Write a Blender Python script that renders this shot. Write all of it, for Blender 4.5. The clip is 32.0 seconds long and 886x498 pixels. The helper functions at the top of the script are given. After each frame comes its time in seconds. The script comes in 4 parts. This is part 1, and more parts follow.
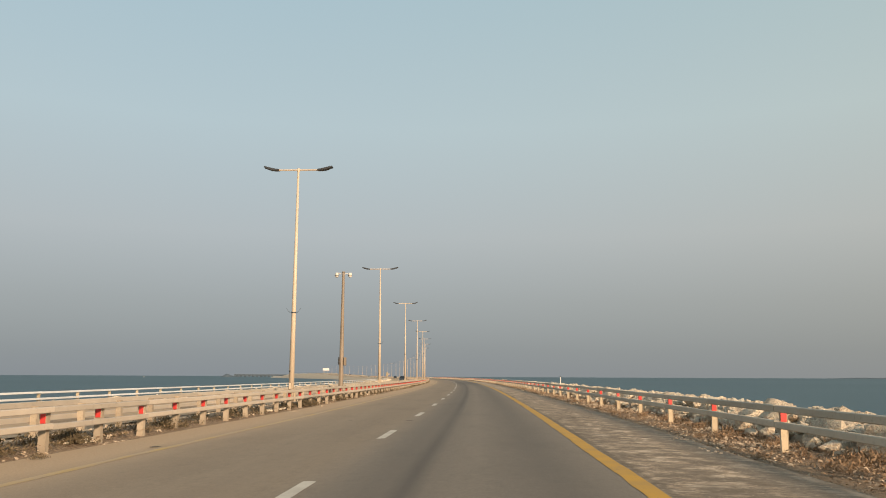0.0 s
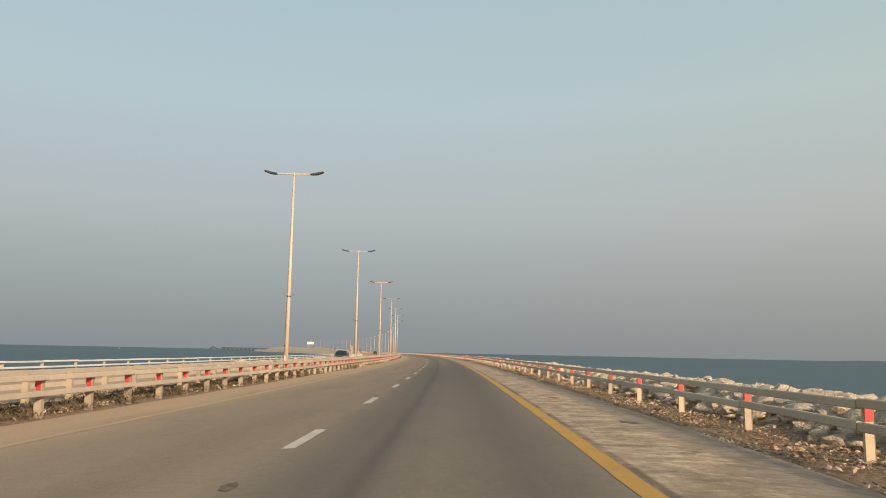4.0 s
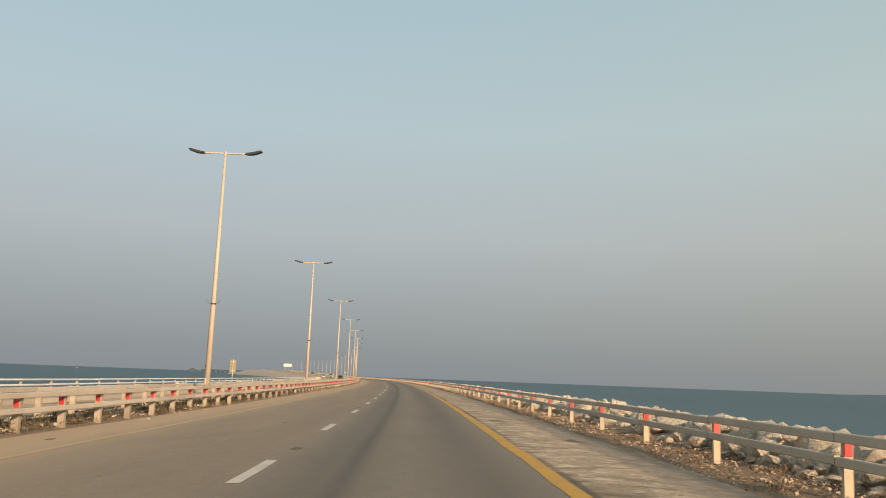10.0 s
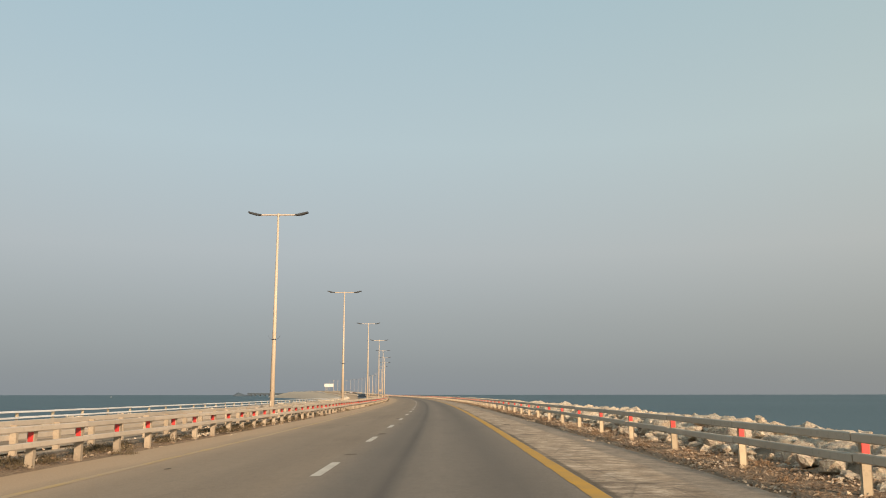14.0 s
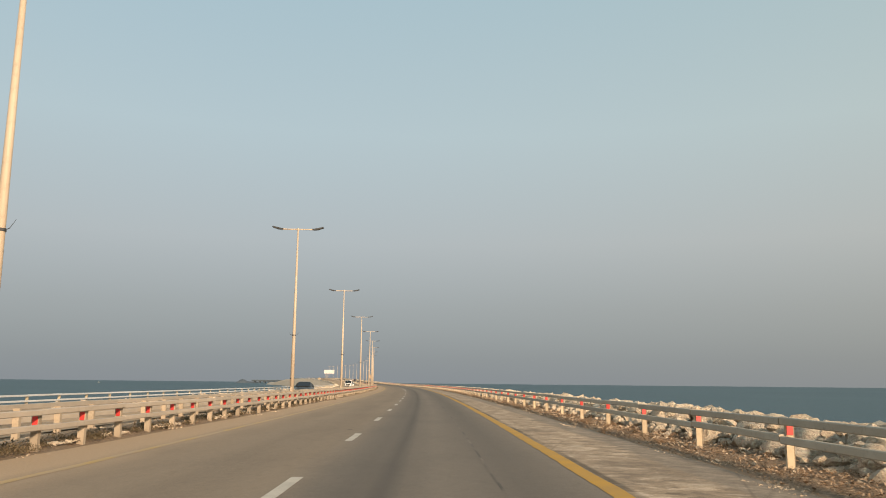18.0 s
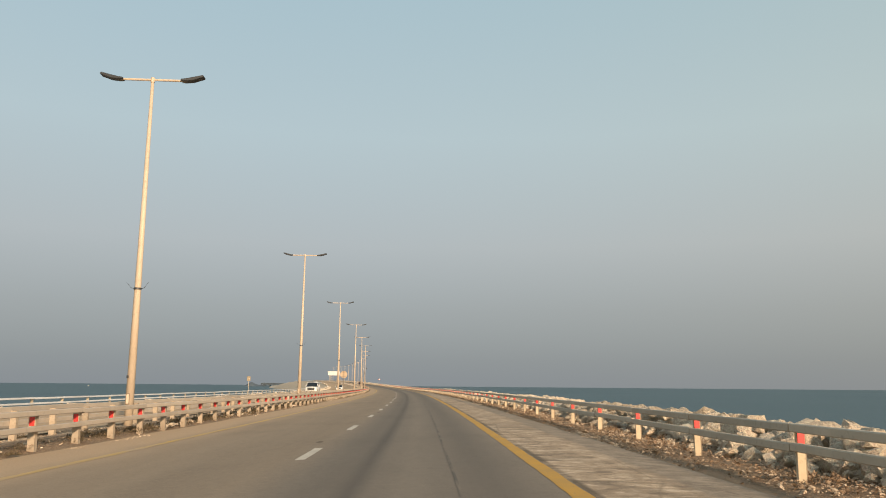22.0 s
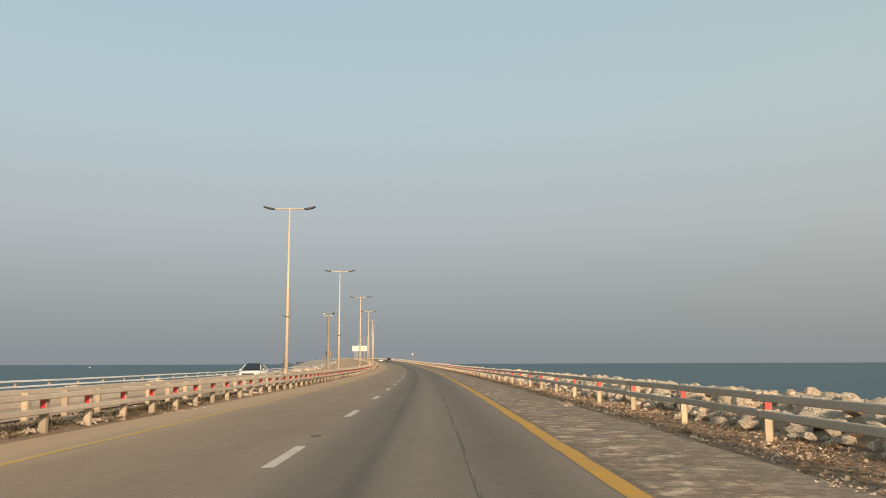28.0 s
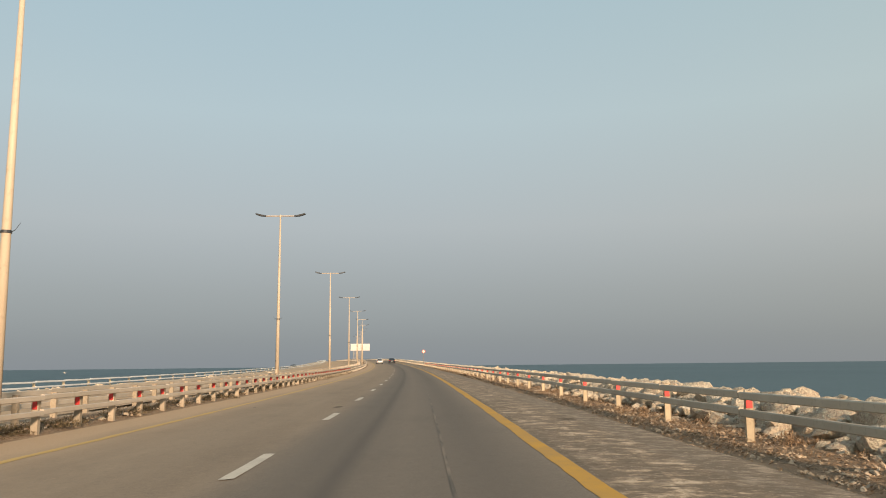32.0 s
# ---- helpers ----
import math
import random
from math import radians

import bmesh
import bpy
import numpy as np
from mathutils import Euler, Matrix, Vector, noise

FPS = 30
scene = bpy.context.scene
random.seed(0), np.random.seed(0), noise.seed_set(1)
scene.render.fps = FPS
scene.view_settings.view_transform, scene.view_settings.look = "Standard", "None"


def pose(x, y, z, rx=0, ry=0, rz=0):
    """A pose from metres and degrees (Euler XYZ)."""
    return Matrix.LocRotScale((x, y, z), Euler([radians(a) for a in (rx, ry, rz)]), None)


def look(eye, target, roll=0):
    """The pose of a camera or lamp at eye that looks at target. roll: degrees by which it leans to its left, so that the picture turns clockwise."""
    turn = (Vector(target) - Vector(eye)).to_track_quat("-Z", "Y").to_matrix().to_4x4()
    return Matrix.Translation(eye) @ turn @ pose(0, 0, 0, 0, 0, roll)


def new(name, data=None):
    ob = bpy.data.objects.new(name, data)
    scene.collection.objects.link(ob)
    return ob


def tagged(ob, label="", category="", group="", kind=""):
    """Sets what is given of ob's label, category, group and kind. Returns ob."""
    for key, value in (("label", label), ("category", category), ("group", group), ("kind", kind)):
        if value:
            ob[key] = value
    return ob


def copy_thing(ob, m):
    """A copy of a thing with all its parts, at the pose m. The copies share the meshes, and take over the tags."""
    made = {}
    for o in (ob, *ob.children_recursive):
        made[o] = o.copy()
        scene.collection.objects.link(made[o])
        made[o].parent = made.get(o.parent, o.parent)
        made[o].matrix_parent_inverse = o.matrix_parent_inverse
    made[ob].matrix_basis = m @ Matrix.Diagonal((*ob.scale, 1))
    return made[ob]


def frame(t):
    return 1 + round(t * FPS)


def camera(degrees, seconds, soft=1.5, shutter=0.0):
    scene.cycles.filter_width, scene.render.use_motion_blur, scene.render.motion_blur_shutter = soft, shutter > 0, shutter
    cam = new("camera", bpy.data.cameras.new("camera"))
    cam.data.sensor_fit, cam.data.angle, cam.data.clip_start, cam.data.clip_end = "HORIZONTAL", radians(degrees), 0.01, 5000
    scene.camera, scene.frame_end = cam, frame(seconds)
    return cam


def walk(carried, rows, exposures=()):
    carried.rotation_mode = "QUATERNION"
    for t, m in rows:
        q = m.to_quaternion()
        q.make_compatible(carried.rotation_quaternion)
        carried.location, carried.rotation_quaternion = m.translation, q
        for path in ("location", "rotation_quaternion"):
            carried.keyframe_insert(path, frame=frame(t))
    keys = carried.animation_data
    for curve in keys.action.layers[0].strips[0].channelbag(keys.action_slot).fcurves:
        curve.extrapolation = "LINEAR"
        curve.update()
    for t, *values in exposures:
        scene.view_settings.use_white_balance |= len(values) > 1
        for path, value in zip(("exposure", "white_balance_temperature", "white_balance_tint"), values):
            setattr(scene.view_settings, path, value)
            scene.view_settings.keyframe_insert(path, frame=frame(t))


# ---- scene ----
# ---- the causeway's line: an arc that turns left, and a rise at its far end ----
R = 3014.9


def lift(s):
    if s < 720:
        return 0.0
    if s < 1060:
        return (s - 720) ** 2 / 43900
    if s < 1300:
        return 2.633 + 0.01549 * (s - 1060) - 0.0000323 * (s - 1060) ** 2
    return 4.49


def W(s, u, z=0.0):
    """A place by its way along the road, its distance to the right of the lane line, and its height."""
    a = s / R
    return Vector(((R + u) * math.cos(a) - R, (R + u) * math.sin(a), z + lift(s)))


def M(s, u, z=0.0, turn=0.0):
    return Matrix.Translation(W(s, u, z)) @ Matrix.Rotation(s / R + radians(turn), 4, "Z")


# ---- camera ----
cam = camera(57.8, 32.0, soft=1.0)
EYE = 1.171
ROWS = [  # seconds, metres along, metres right of the lane line, yaw from the road, pitch, roll
    (0.0, -0.00, 1.96, 3.10, 9.01, 0.24),
    (0.5, 12.16, 1.89, 1.77, 9.65, -0.05),
    (1.0, 24.14, 1.89, 0.89, 9.94, 0.44),
    (1.5, 36.25, 1.93, 0.93, 9.88, 0.17),
    (2.0, 48.47, 1.95, -0.65, 9.74, 0.63),
    (2.5, 60.33, 1.93, -0.89, 9.41, -0.31),
    (3.0, 72.22, 1.85, -0.23, 7.90, 1.57),
    (3.5, 84.30, 1.93, 1.10, 7.72, 1.64),
    (5.5, 131.55, 1.91, 0.41, 5.47, 0.39),
    (6.0, 143.73, 1.92, -0.08, 5.32, 0.79),
    (6.5, 156.01, 1.92, -0.14, 5.58, 0.79),
    (7.0, 168.10, 1.91, -0.64, 5.31, 0.83),
    (7.5, 179.68, 1.89, -0.93, 5.62, 1.07),
    (8.0, 191.58, 1.84, -1.06, 6.57, 0.71),
    (8.5, 203.97, 1.82, -1.67, 7.21, 0.76),
    (9.0, 216.39, 1.83, -1.84, 7.98, 0.97),
    (9.5, 228.62, 1.85, -1.97, 8.52, 1.57),
    (10.0, 240.80, 1.89, -1.48, 9.20, 2.12),
    (10.5, 253.06, 1.96, 0.41, 9.87, 2.30),
    (11.0, 264.94, 1.86, 0.67, 9.47, 1.93),
    (11.5, 277.01, 1.85, 0.64, 9.83, 1.50),
    (12.0, 289.18, 1.86, 0.62, 9.94, 1.15),
    (12.5, 301.24, 1.85, 0.72, 10.01, 0.92),
    (13.0, 313.34, 1.84, 0.46, 9.90, 0.22),
    (13.5, 325.55, 1.84, 0.05, 10.40, -0.33),
    (14.0, 337.02, 1.87, 0.19, 10.26, -0.05),
    (14.5, 348.69, 1.87, 0.04, 10.37, 0.45),
    (16.5, 395.98, 1.74, 0.27, 9.78, 1.14),
    (17.0, 407.64, 1.68, -0.03, 9.00, 0.96),
    (17.5, 419.28, 1.65, -0.27, 9.31, 0.79),
    (18.0, 430.93, 1.64, -0.57, 9.48, 0.57),
    (18.5, 442.67, 1.57, -0.80, 9.78, 0.45),
    (19.0, 454.45, 1.60, -1.02, 9.80, 0.65),
    (19.5, 465.59, 1.64, -1.36, 9.59, 0.55),
    (20.0, 477.00, 1.81, -1.38, 9.87, 0.15),
    (20.5, 488.99, 1.90, -1.33, 9.95, 0.49),
    (21.0, 500.65, 1.92, -1.28, 9.66, 0.07),
    (21.5, 512.65, 1.96, -0.86, 9.84, 0.07),
    (22.0, 524.60, 1.96, -1.05, 9.68, 0.49),
    (22.5, 536.58, 1.92, -1.21, 9.68, 0.60),
    (23.0, 548.82, 1.97, -1.14, 8.82, 0.46),
    (23.5, 561.16, 2.01, -0.87, 8.49, 0.77),
    (24.0, 573.19, 2.06, -0.64, 8.55, 0.79),
    (24.5, 585.49, 2.07, -0.66, 8.40, 0.31),
    (25.0, 598.10, 2.05, -0.82, 8.39, 0.32),
    (25.5, 610.49, 2.05, -0.70, 8.47, 0.07),
    (27.5, 659.52, 1.91, -0.68, 8.06, -0.26),
    (28.0, 672.07, 1.88, -0.61, 8.10, -0.18),
    (28.5, 684.79, 1.81, -0.65, 8.15, 0.21),
    (29.0, 697.67, 1.84, -0.64, 8.40, -0.30),
    (29.5, 710.29, 1.82, -0.75, 8.45, -0.20),
    (30.0, 722.83, 1.80, -0.68, 8.47, -0.34),
    (30.5, 735.28, 1.82, -0.81, 8.63, -0.40),
    (31.0, 747.63, 1.88, -0.99, 8.39, -0.54),
    (31.5, 759.87, 1.96, -1.23, 8.43, -0.57),
    (32.0, 772.05, 2.04, -1.38, 8.23, -0.60),
]


def eye_pose(s, u, yaw, pitch, roll):
    p = W(s, u, EYE)
    y = radians(yaw) + s / R
    c = math.cos(radians(pitch))
    ahead = Vector((-math.sin(y) * c, math.cos(y) * c, math.sin(radians(pitch))))
    return look(p, p + ahead, roll)


walk(cam, [(t, eye_pose(s, u, yaw, pitch, roll)) for t, s, u, yaw, pitch, roll in ROWS])
scene.view_settings.exposure = 0.24

# ---- sky and sun ----
SUN_AZ, SUN_EL = radians(-55), radians(17.5)  # behind and to the right of the first heading
sun_dir = Vector((math.cos(SUN_AZ) * math.cos(SUN_EL), math.sin(SUN_AZ) * math.cos(SUN_EL), math.sin(SUN_EL)))
world = bpy.data.worlds.new("world")
scene.world = world
world.use_nodes = True
wn, wl = world.node_tree.nodes, world.node_tree.links
for n in list(wn):
    wn.remove(n)
w_out = wn.new("ShaderNodeOutputWorld")
w_sky = wn.new("ShaderNodeTexSky")
w_sky.sky_type, w_sky.sun_disc = "NISHITA", False
w_sky.sun_elevation, w_sky.sun_rotation = SUN_EL, math.pi / 2 - SUN_AZ
w_sky.air_density, w_sky.dust_density, w_sky.ozone_density = 1.0, 3.0, 1.5
w_bg = wn.new("ShaderNodeBackground")
w_bg.inputs[1].default_value = 0.05
wl.new(w_sky.outputs[0], w_bg.inputs[0])
w_co = wn.new("ShaderNodeTexCoord")
w_sep = wn.new("ShaderNodeSeparateXYZ")
wl.new(w_co.outputs["Generated"], w_sep.inputs[0])
w_ramp = wn.new("ShaderNodeValToRGB")
HAZE = [(0.00, (0.272, 0.298, 0.318)), (0.03, (0.290, 0.316, 0.330)), (0.09, (0.358, 0.385, 0.394)), (0.17, (0.459, 0.497, 0.508)), (0.30, (0.482, 0.588, 0.622)), (0.46, (0.414, 0.560, 0.629)), (1.00, (0.246, 0.360, 0.478))]
els = w_ramp.color_ramp.elements
while len(els) < len(HAZE):
    els.new(0.5)
for e, (p, c) in zip(els, HAZE):
    e.position, e.color = p, (*c, 1)
wl.new(w_sep.outputs[2], w_ramp.inputs[0])
w_haze = wn.new("ShaderNodeBackground")
w_haze.inputs[1].default_value = 0.92
# the haze turns warmer towards the sun's side
w_dot = wn.new("ShaderNodeVectorMath")
w_dot.operation = "DOT_PRODUCT"
w_dot.inputs[1].default_value = (math.cos(SUN_AZ), math.sin(SUN_AZ), 0.0)
wl.new(w_co.outputs["Generated"], w_dot.inputs[0])
w_side = wn.new("ShaderNodeMapRange")
w_side.inputs["From Min"].default_value, w_side.inputs["From Max"].default_value = -0.93, 0.0
wl.new(w_dot.outputs["Value"], w_side.inputs["Value"])
w_warm = wn.new("ShaderNodeMix")
w_warm.data_type, w_warm.blend_type = "RGBA", "MULTIPLY"
w_warm.inputs[7].default_value = (1.11, 1.0, 0.85, 1)
wl.new(w_side.outputs[0], w_warm.inputs[0])
wl.new(w_ramp.outputs[0], w_warm.inputs[6])
wl.new(w_warm.outputs[2], w_haze.inputs[0])
w_mix = wn.new("ShaderNodeMixShader")
w_mix.inputs[0].default_value = 0.85
wl.new(w_bg.outputs[0], w_mix.inputs[1])
wl.new(w_haze.outputs[0], w_mix.inputs[2])
wl.new(w_mix.outputs[0], w_out.inputs[0])

sun = new("sun", bpy.data.lights.new("sun", "SUN"))
sun.data.energy, sun.data.angle, sun.data.color = 5.0, radians(6.0), (1.0, 0.74, 0.50)
sun.matrix_world = sun_dir.to_track_quat("Z", "Y").to_matrix().to_4x4()


# ---- materials ----
class Mat:
    def __init__(self, name, color=(0.5, 0.5, 0.5), rough=0.6, metal=0.0, spec=0.5):
        self.m = bpy.data.materials.new(name)
        self.m.use_nodes = True
        self.n, self.l = self.m.node_tree.nodes, self.m.node_tree.links
        self.b = self.n["Principled BSDF"]
        self.b.inputs["Base Color"].default_value = (*color, 1)
        self.b.inputs["Roughness"].default_value = rough
        self.b.inputs["Metallic"].default_value = metal
        self.b.inputs["Specular IOR Level"].default_value = spec

    def node(self, kind, **kw):
        n = self.n.new(kind)
        for k, v in kw.items():
            n.inputs[k].default_value = v
        return n

    def coord(self, kind="Object", scale=(1, 1, 1)):
        c = self.node("ShaderNodeUVMap") if kind == "su" else self.node("ShaderNodeTexCoord")
        mp = self.node("ShaderNodeMapping")
        mp.inputs["Scale"].default_value = scale
        self.l.new(c.outputs[0 if kind == "su" else kind], mp.inputs[0])
        return mp.outputs[0]

    def noise(self, vec, scale, detail=4, rough=0.6):
        n = self.node("ShaderNodeTexNoise", Scale=scale, Detail=detail, Roughness=rough)
        self.l.new(vec, n.inputs["Vector"])
        return n.outputs["Fac"]

    def ramp(self, fac, stops):
        r = self.node("ShaderNodeValToRGB")
        e = r.color_ramp.elements
        while len(e) < len(stops):
            e.new(0.5)
        for q, (p, c) in zip(e, stops):
            q.position = p
            q.color = (*c, 1) if isinstance(c, tuple) else (c, c, c, 1)
        self.l.new(fac, r.inputs[0])
        return r.outputs[0]

    def mix(self, fac, a, b, mode="MIX"):
        x = self.node("ShaderNodeMix")
        x.data_type, x.blend_type = "RGBA", mode
        for sock, v in ((x.inputs[0], fac), (x.inputs[6], a), (x.inputs[7], b)):
            if isinstance(v, (int, float)):
                sock.default_value = v
            elif isinstance(v, tuple):
                sock.default_value = (*v, 1)
            else:
                self.l.new(v, sock)
        return x.outputs[2]

    def math(self, op, a, b=0.0):
        x = self.node("ShaderNodeMath")
        x.operation = op
        for sock, v in ((x.inputs[0], a), (x.inputs[1], b)):
            if isinstance(v, (int, float)):
                sock.default_value = v
            else:
                self.l.new(v, sock)
        return x.outputs[0]

    def color(self, sock):
        self.l.new(sock, self.b.inputs["Base Color"])
        return self

    def roughness(self, sock):
        self.l.new(sock, self.b.inputs["Roughness"])
        return self

    def bump(self, height, strength=0.3, dist=0.02):
        n = self.node("ShaderNodeBump", Strength=strength, Distance=dist)
        self.l.new(height, n.inputs["Height"])
        self.l.new(n.outputs[0], self.b.inputs["Normal"])
        return self


def worn(name, base, dark, rough=0.55, metal=0.0, scale=6.0, lo=0.35, hi=0.75, per_object=0.12, bump=0.15):
    """A painted, metal or stone surface with stains at two scales and a small change from object to object."""
    m = Mat(name, base, rough, metal)
    v = m.coord("Object")
    big = m.noise(v, scale * 0.35, 3)
    fine = m.noise(v, scale * 6, 5)
    c = m.mix(m.ramp(big, [(lo, 0.0), (hi, 1.0)]), base, dark)
    c = m.mix(m.ramp(fine, [(0.55, 0.0), (0.8, 0.55)]), c, tuple(x * 0.6 for x in dark))
    info = m.node("ShaderNodeObjectInfo")
    k = m.math("ADD", m.math("MULTIPLY", info.outputs["Random"], per_object * 2), 1 - per_object)
    comb = m.node("ShaderNodeCombineColor")
    for i in range(3):
        m.l.new(k, comb.inputs[i])
    m.color(m.mix(1.0, c, comb.outputs[0], "MULTIPLY"))
    return m.bump(fine, bump, 0.004)


def stony(name, a, b, c, scale=1.2, bump=0.5, depth=0.03):
    m = Mat(name, a, 0.9, 0, 0.25)
    v = m.coord("Object")
    geo = m.node("ShaderNodeNewGeometry")
    base = m.ramp(geo.outputs["Random Per Island"], [(0.0, a), (0.5, b), (1.0, c)])
    n1, n2 = m.noise(v, scale, 5), m.noise(v, scale * 7, 7, 0.7)
    col = m.mix(m.ramp(n1, [(0.45, 0.0), (0.75, 0.4)]), base, tuple(x * 0.6 for x in b))
    col = m.mix(m.ramp(n2, [(0.48, 0.0), (0.62, 0.7)]), col, tuple(min(0.8, x * 1.25) for x in a))
    col = m.mix(m.ramp(n2, [(0.34, 0.6), (0.42, 0.0)]), col, tuple(x * 0.45 for x in b))
    return m.color(col).bump(m.math("ADD", n2, n1), bump, depth)


# road: grain, wheel tracks, sand blown in from the median, stains
asphalt = Mat("asphalt", (0.06, 0.056, 0.05), 0.85, 0, 0.3)
_v = asphalt.coord("su")
_vs = asphalt.coord("su", (1.0, 0.06, 1.0))
_sep = asphalt.node("ShaderNodeSeparateXYZ")
asphalt.l.new(asphalt.coord("su"), _sep.inputs[0])
_u = _sep.outputs[0]
_grain = asphalt.noise(_v, 26, 6, 0.75)
_mott = asphalt.noise(_vs, 1.1, 5)
_blot = asphalt.noise(asphalt.coord("su", (1.0, 0.4, 1.0)), 0.55, 6, 0.65)
_col = asphalt.mix(asphalt.ramp(_grain, [(0.3, 0.0), (0.75, 1.0)]), (0.168, 0.134, 0.099), (0.272, 0.220, 0.166))
_col = asphalt.mix(asphalt.ramp(_mott, [(0.3, 0.0), (0.72, 0.55)]), _col, (0.315, 0.252, 0.186))
_col = asphalt.mix(asphalt.ramp(_blot, [(0.50, 0.0), (0.68, 0.25)]), _col, (0.125, 0.101, 0.076))
_mid = asphalt.noise(asphalt.coord("su", (1.0, 0.55, 1.0)), 5.0, 9, 0.78)
_col = asphalt.mix(asphalt.ramp(_mid, [(0.52, 0.0), (0.64, 0.2)]), _col, (0.115, 0.092, 0.068))
_col = asphalt.mix(asphalt.ramp(_mid, [(0.34, 0.2), (0.44, 0.0)]), _col, (0.34, 0.275, 0.205))
_darker = asphalt.ramp(asphalt.math("DIVIDE", _sep.outputs[1], 1000.0), [(0.10, 0.0), (0.135, 1.0), (0.158, 1.0), (0.18, 0.3), (0.22, 0.0), (0.70, 0.0), (0.74, 0.4)])
_speck = asphalt.noise(asphalt.coord("su", (1.0, 0.8, 1.0)), 9.0, 6, 0.7)
_col = asphalt.mix(asphalt.ramp(_speck, [(0.54, 0.0), (0.66, 0.2)]), _col, (0.37, 0.30, 0.225))
_col = asphalt.mix(asphalt.ramp(_speck, [(0.32, 0.22), (0.44, 0.0)]), _col, (0.10, 0.083, 0.065))
for centre, half, amount in ((1.75, 0.9, 0.22), (0.78, 0.42, 0.58), (1.10, 0.10, 0.80), (2.75, 0.42, 0.62), (-0.95, 0.4, 0.14), (-2.6, 0.4, 0.10)):
    _d = asphalt.math("ABSOLUTE", asphalt.math("SUBTRACT", _u, centre))
    _w = asphalt.math("MULTIPLY", asphalt.ramp(asphalt.math("DIVIDE", _d, half * 2.2), [(0.1, 1.0), (1.0, 0.0)]), amount)
    _w = asphalt.math("MULTIPLY", _w, asphalt.ramp(_mott, [(0.25, 0.5), (0.7, 1.0)]))
    if centre == 1.75:
        _w = asphalt.math("MULTIPLY", _w, asphalt.math("ADD", asphalt.math("MULTIPLY", _darker, 1.4), 1.0))
    _col = asphalt.mix(_w, _col, (0.088, 0.074, 0.060))
_lane = asphalt.ramp(asphalt.math("DIVIDE", asphalt.math("ABSOLUTE", asphalt.math("SUBTRACT", _u, 1.7)), 2.4), [(0.6, 0.4), (1.0, 0.0)])
_col = asphalt.mix(asphalt.math("MULTIPLY", _lane, _darker), _col, (0.085, 0.073, 0.061))
_sand = asphalt.math("SUBTRACT", asphalt.math("MULTIPLY", _u, -1.0), asphalt.math("MULTIPLY", asphalt.math("ADD", _mott, _blot), 1.1))
_col = asphalt.mix(asphalt.ramp(asphalt.math("DIVIDE", _sand, 10.0), [(0.06, 0.0), (0.20, 0.2), (0.27, 0.6), (0.32, 1.0)]), _col, asphalt.mix(asphalt.ramp(_grain, [(0.35, 0.0), (0.7, 1.0)]), (0.355, 0.258, 0.168), (0.48, 0.357, 0.242)))
asphalt.color(asphalt.mix(1.0, _col, asphalt.mix(asphalt.ramp(asphalt.math("ADD", asphalt.math("MULTIPLY", _u, 0.1), 0.5), [(0.46, 0.0), (0.54, 1.0)]), (1.09, 1.06, 1.02), (0.96, 1.0, 1.06)), "MULTIPLY")).bump(_grain, 0.5, 0.008)

shoulder = Mat("dusty_shoulder", (0.3, 0.26, 0.2), 0.9, 0, 0.25)
_v = shoulder.coord("su")
_vs = shoulder.coord("su", (1.0, 0.45, 1.0))
_sep = shoulder.node("ShaderNodeSeparateXYZ")
shoulder.l.new(_v, _sep.inputs[0])
_a, _b, _c = shoulder.noise(shoulder.coord("su", (0.8, 1.0, 1.0)), 2.7, 9, 0.74), shoulder.noise(_v, 34, 5, 0.7), shoulder.noise(_vs, 0.42, 6, 0.6)
_col = shoulder.mix(shoulder.ramp(_b, [(0.35, 0.0), (0.7, 1.0)]), (0.40, 0.300, 0.208), (0.53, 0.405, 0.286))
_dirty = shoulder.ramp(shoulder.math("DIVIDE", _sep.outputs[1], 1000.0), [(0.0, 0.8), (0.04, 0.8), (0.06, 0.6), (0.085, 0.1), (0.62, 0.15), (0.69, 1.0)])
_grime = shoulder.math("ADD", shoulder.math("MULTIPLY", _dirty, 0.65), 0.3)
_col = shoulder.mix(shoulder.math("MULTIPLY", _grime, shoulder.ramp(_a, [(0.51, 0.0), (0.53, 0.8), (0.66, 1.0)])), _col, (0.185, 0.144, 0.105))
_col = shoulder.mix(shoulder.ramp(_a, [(0.42, 0.75), (0.44, 0.0)]), _col, (0.64, 0.515, 0.385))
_col = shoulder.mix(shoulder.ramp(_c, [(0.53, 0.0), (0.63, 0.5)]), _col, (0.15, 0.121, 0.092))
_d = shoulder.math("ABSOLUTE", shoulder.math("SUBTRACT", _sep.outputs[0], 5.42))
_col = shoulder.mix(shoulder.math("MULTIPLY", shoulder.ramp(_d, [(0.28, 1.0), (0.5, 0.0)]), 0.55), _col, (0.26, 0.21, 0.16))
_patch = shoulder.noise(shoulder.coord("su", (0.75, 1.0, 1.0)), 1.5, 9, 0.72)
_col = shoulder.mix(shoulder.math("MULTIPLY", shoulder.math("ADD", shoulder.math("MULTIPLY", _dirty, 0.5), 0.4), shoulder.ramp(_patch, [(0.525, 0.0), (0.555, 0.8), (0.70, 0.9)])), _col, (0.185, 0.14, 0.10))
_col = shoulder.mix(shoulder.ramp(_patch, [(0.40, 0.5), (0.46, 0.0)]), _col, (0.60, 0.475, 0.355))
_smear = shoulder.noise(shoulder.coord("su", (0.6, 1.0, 1.0)), 2.9, 5, 0.62)
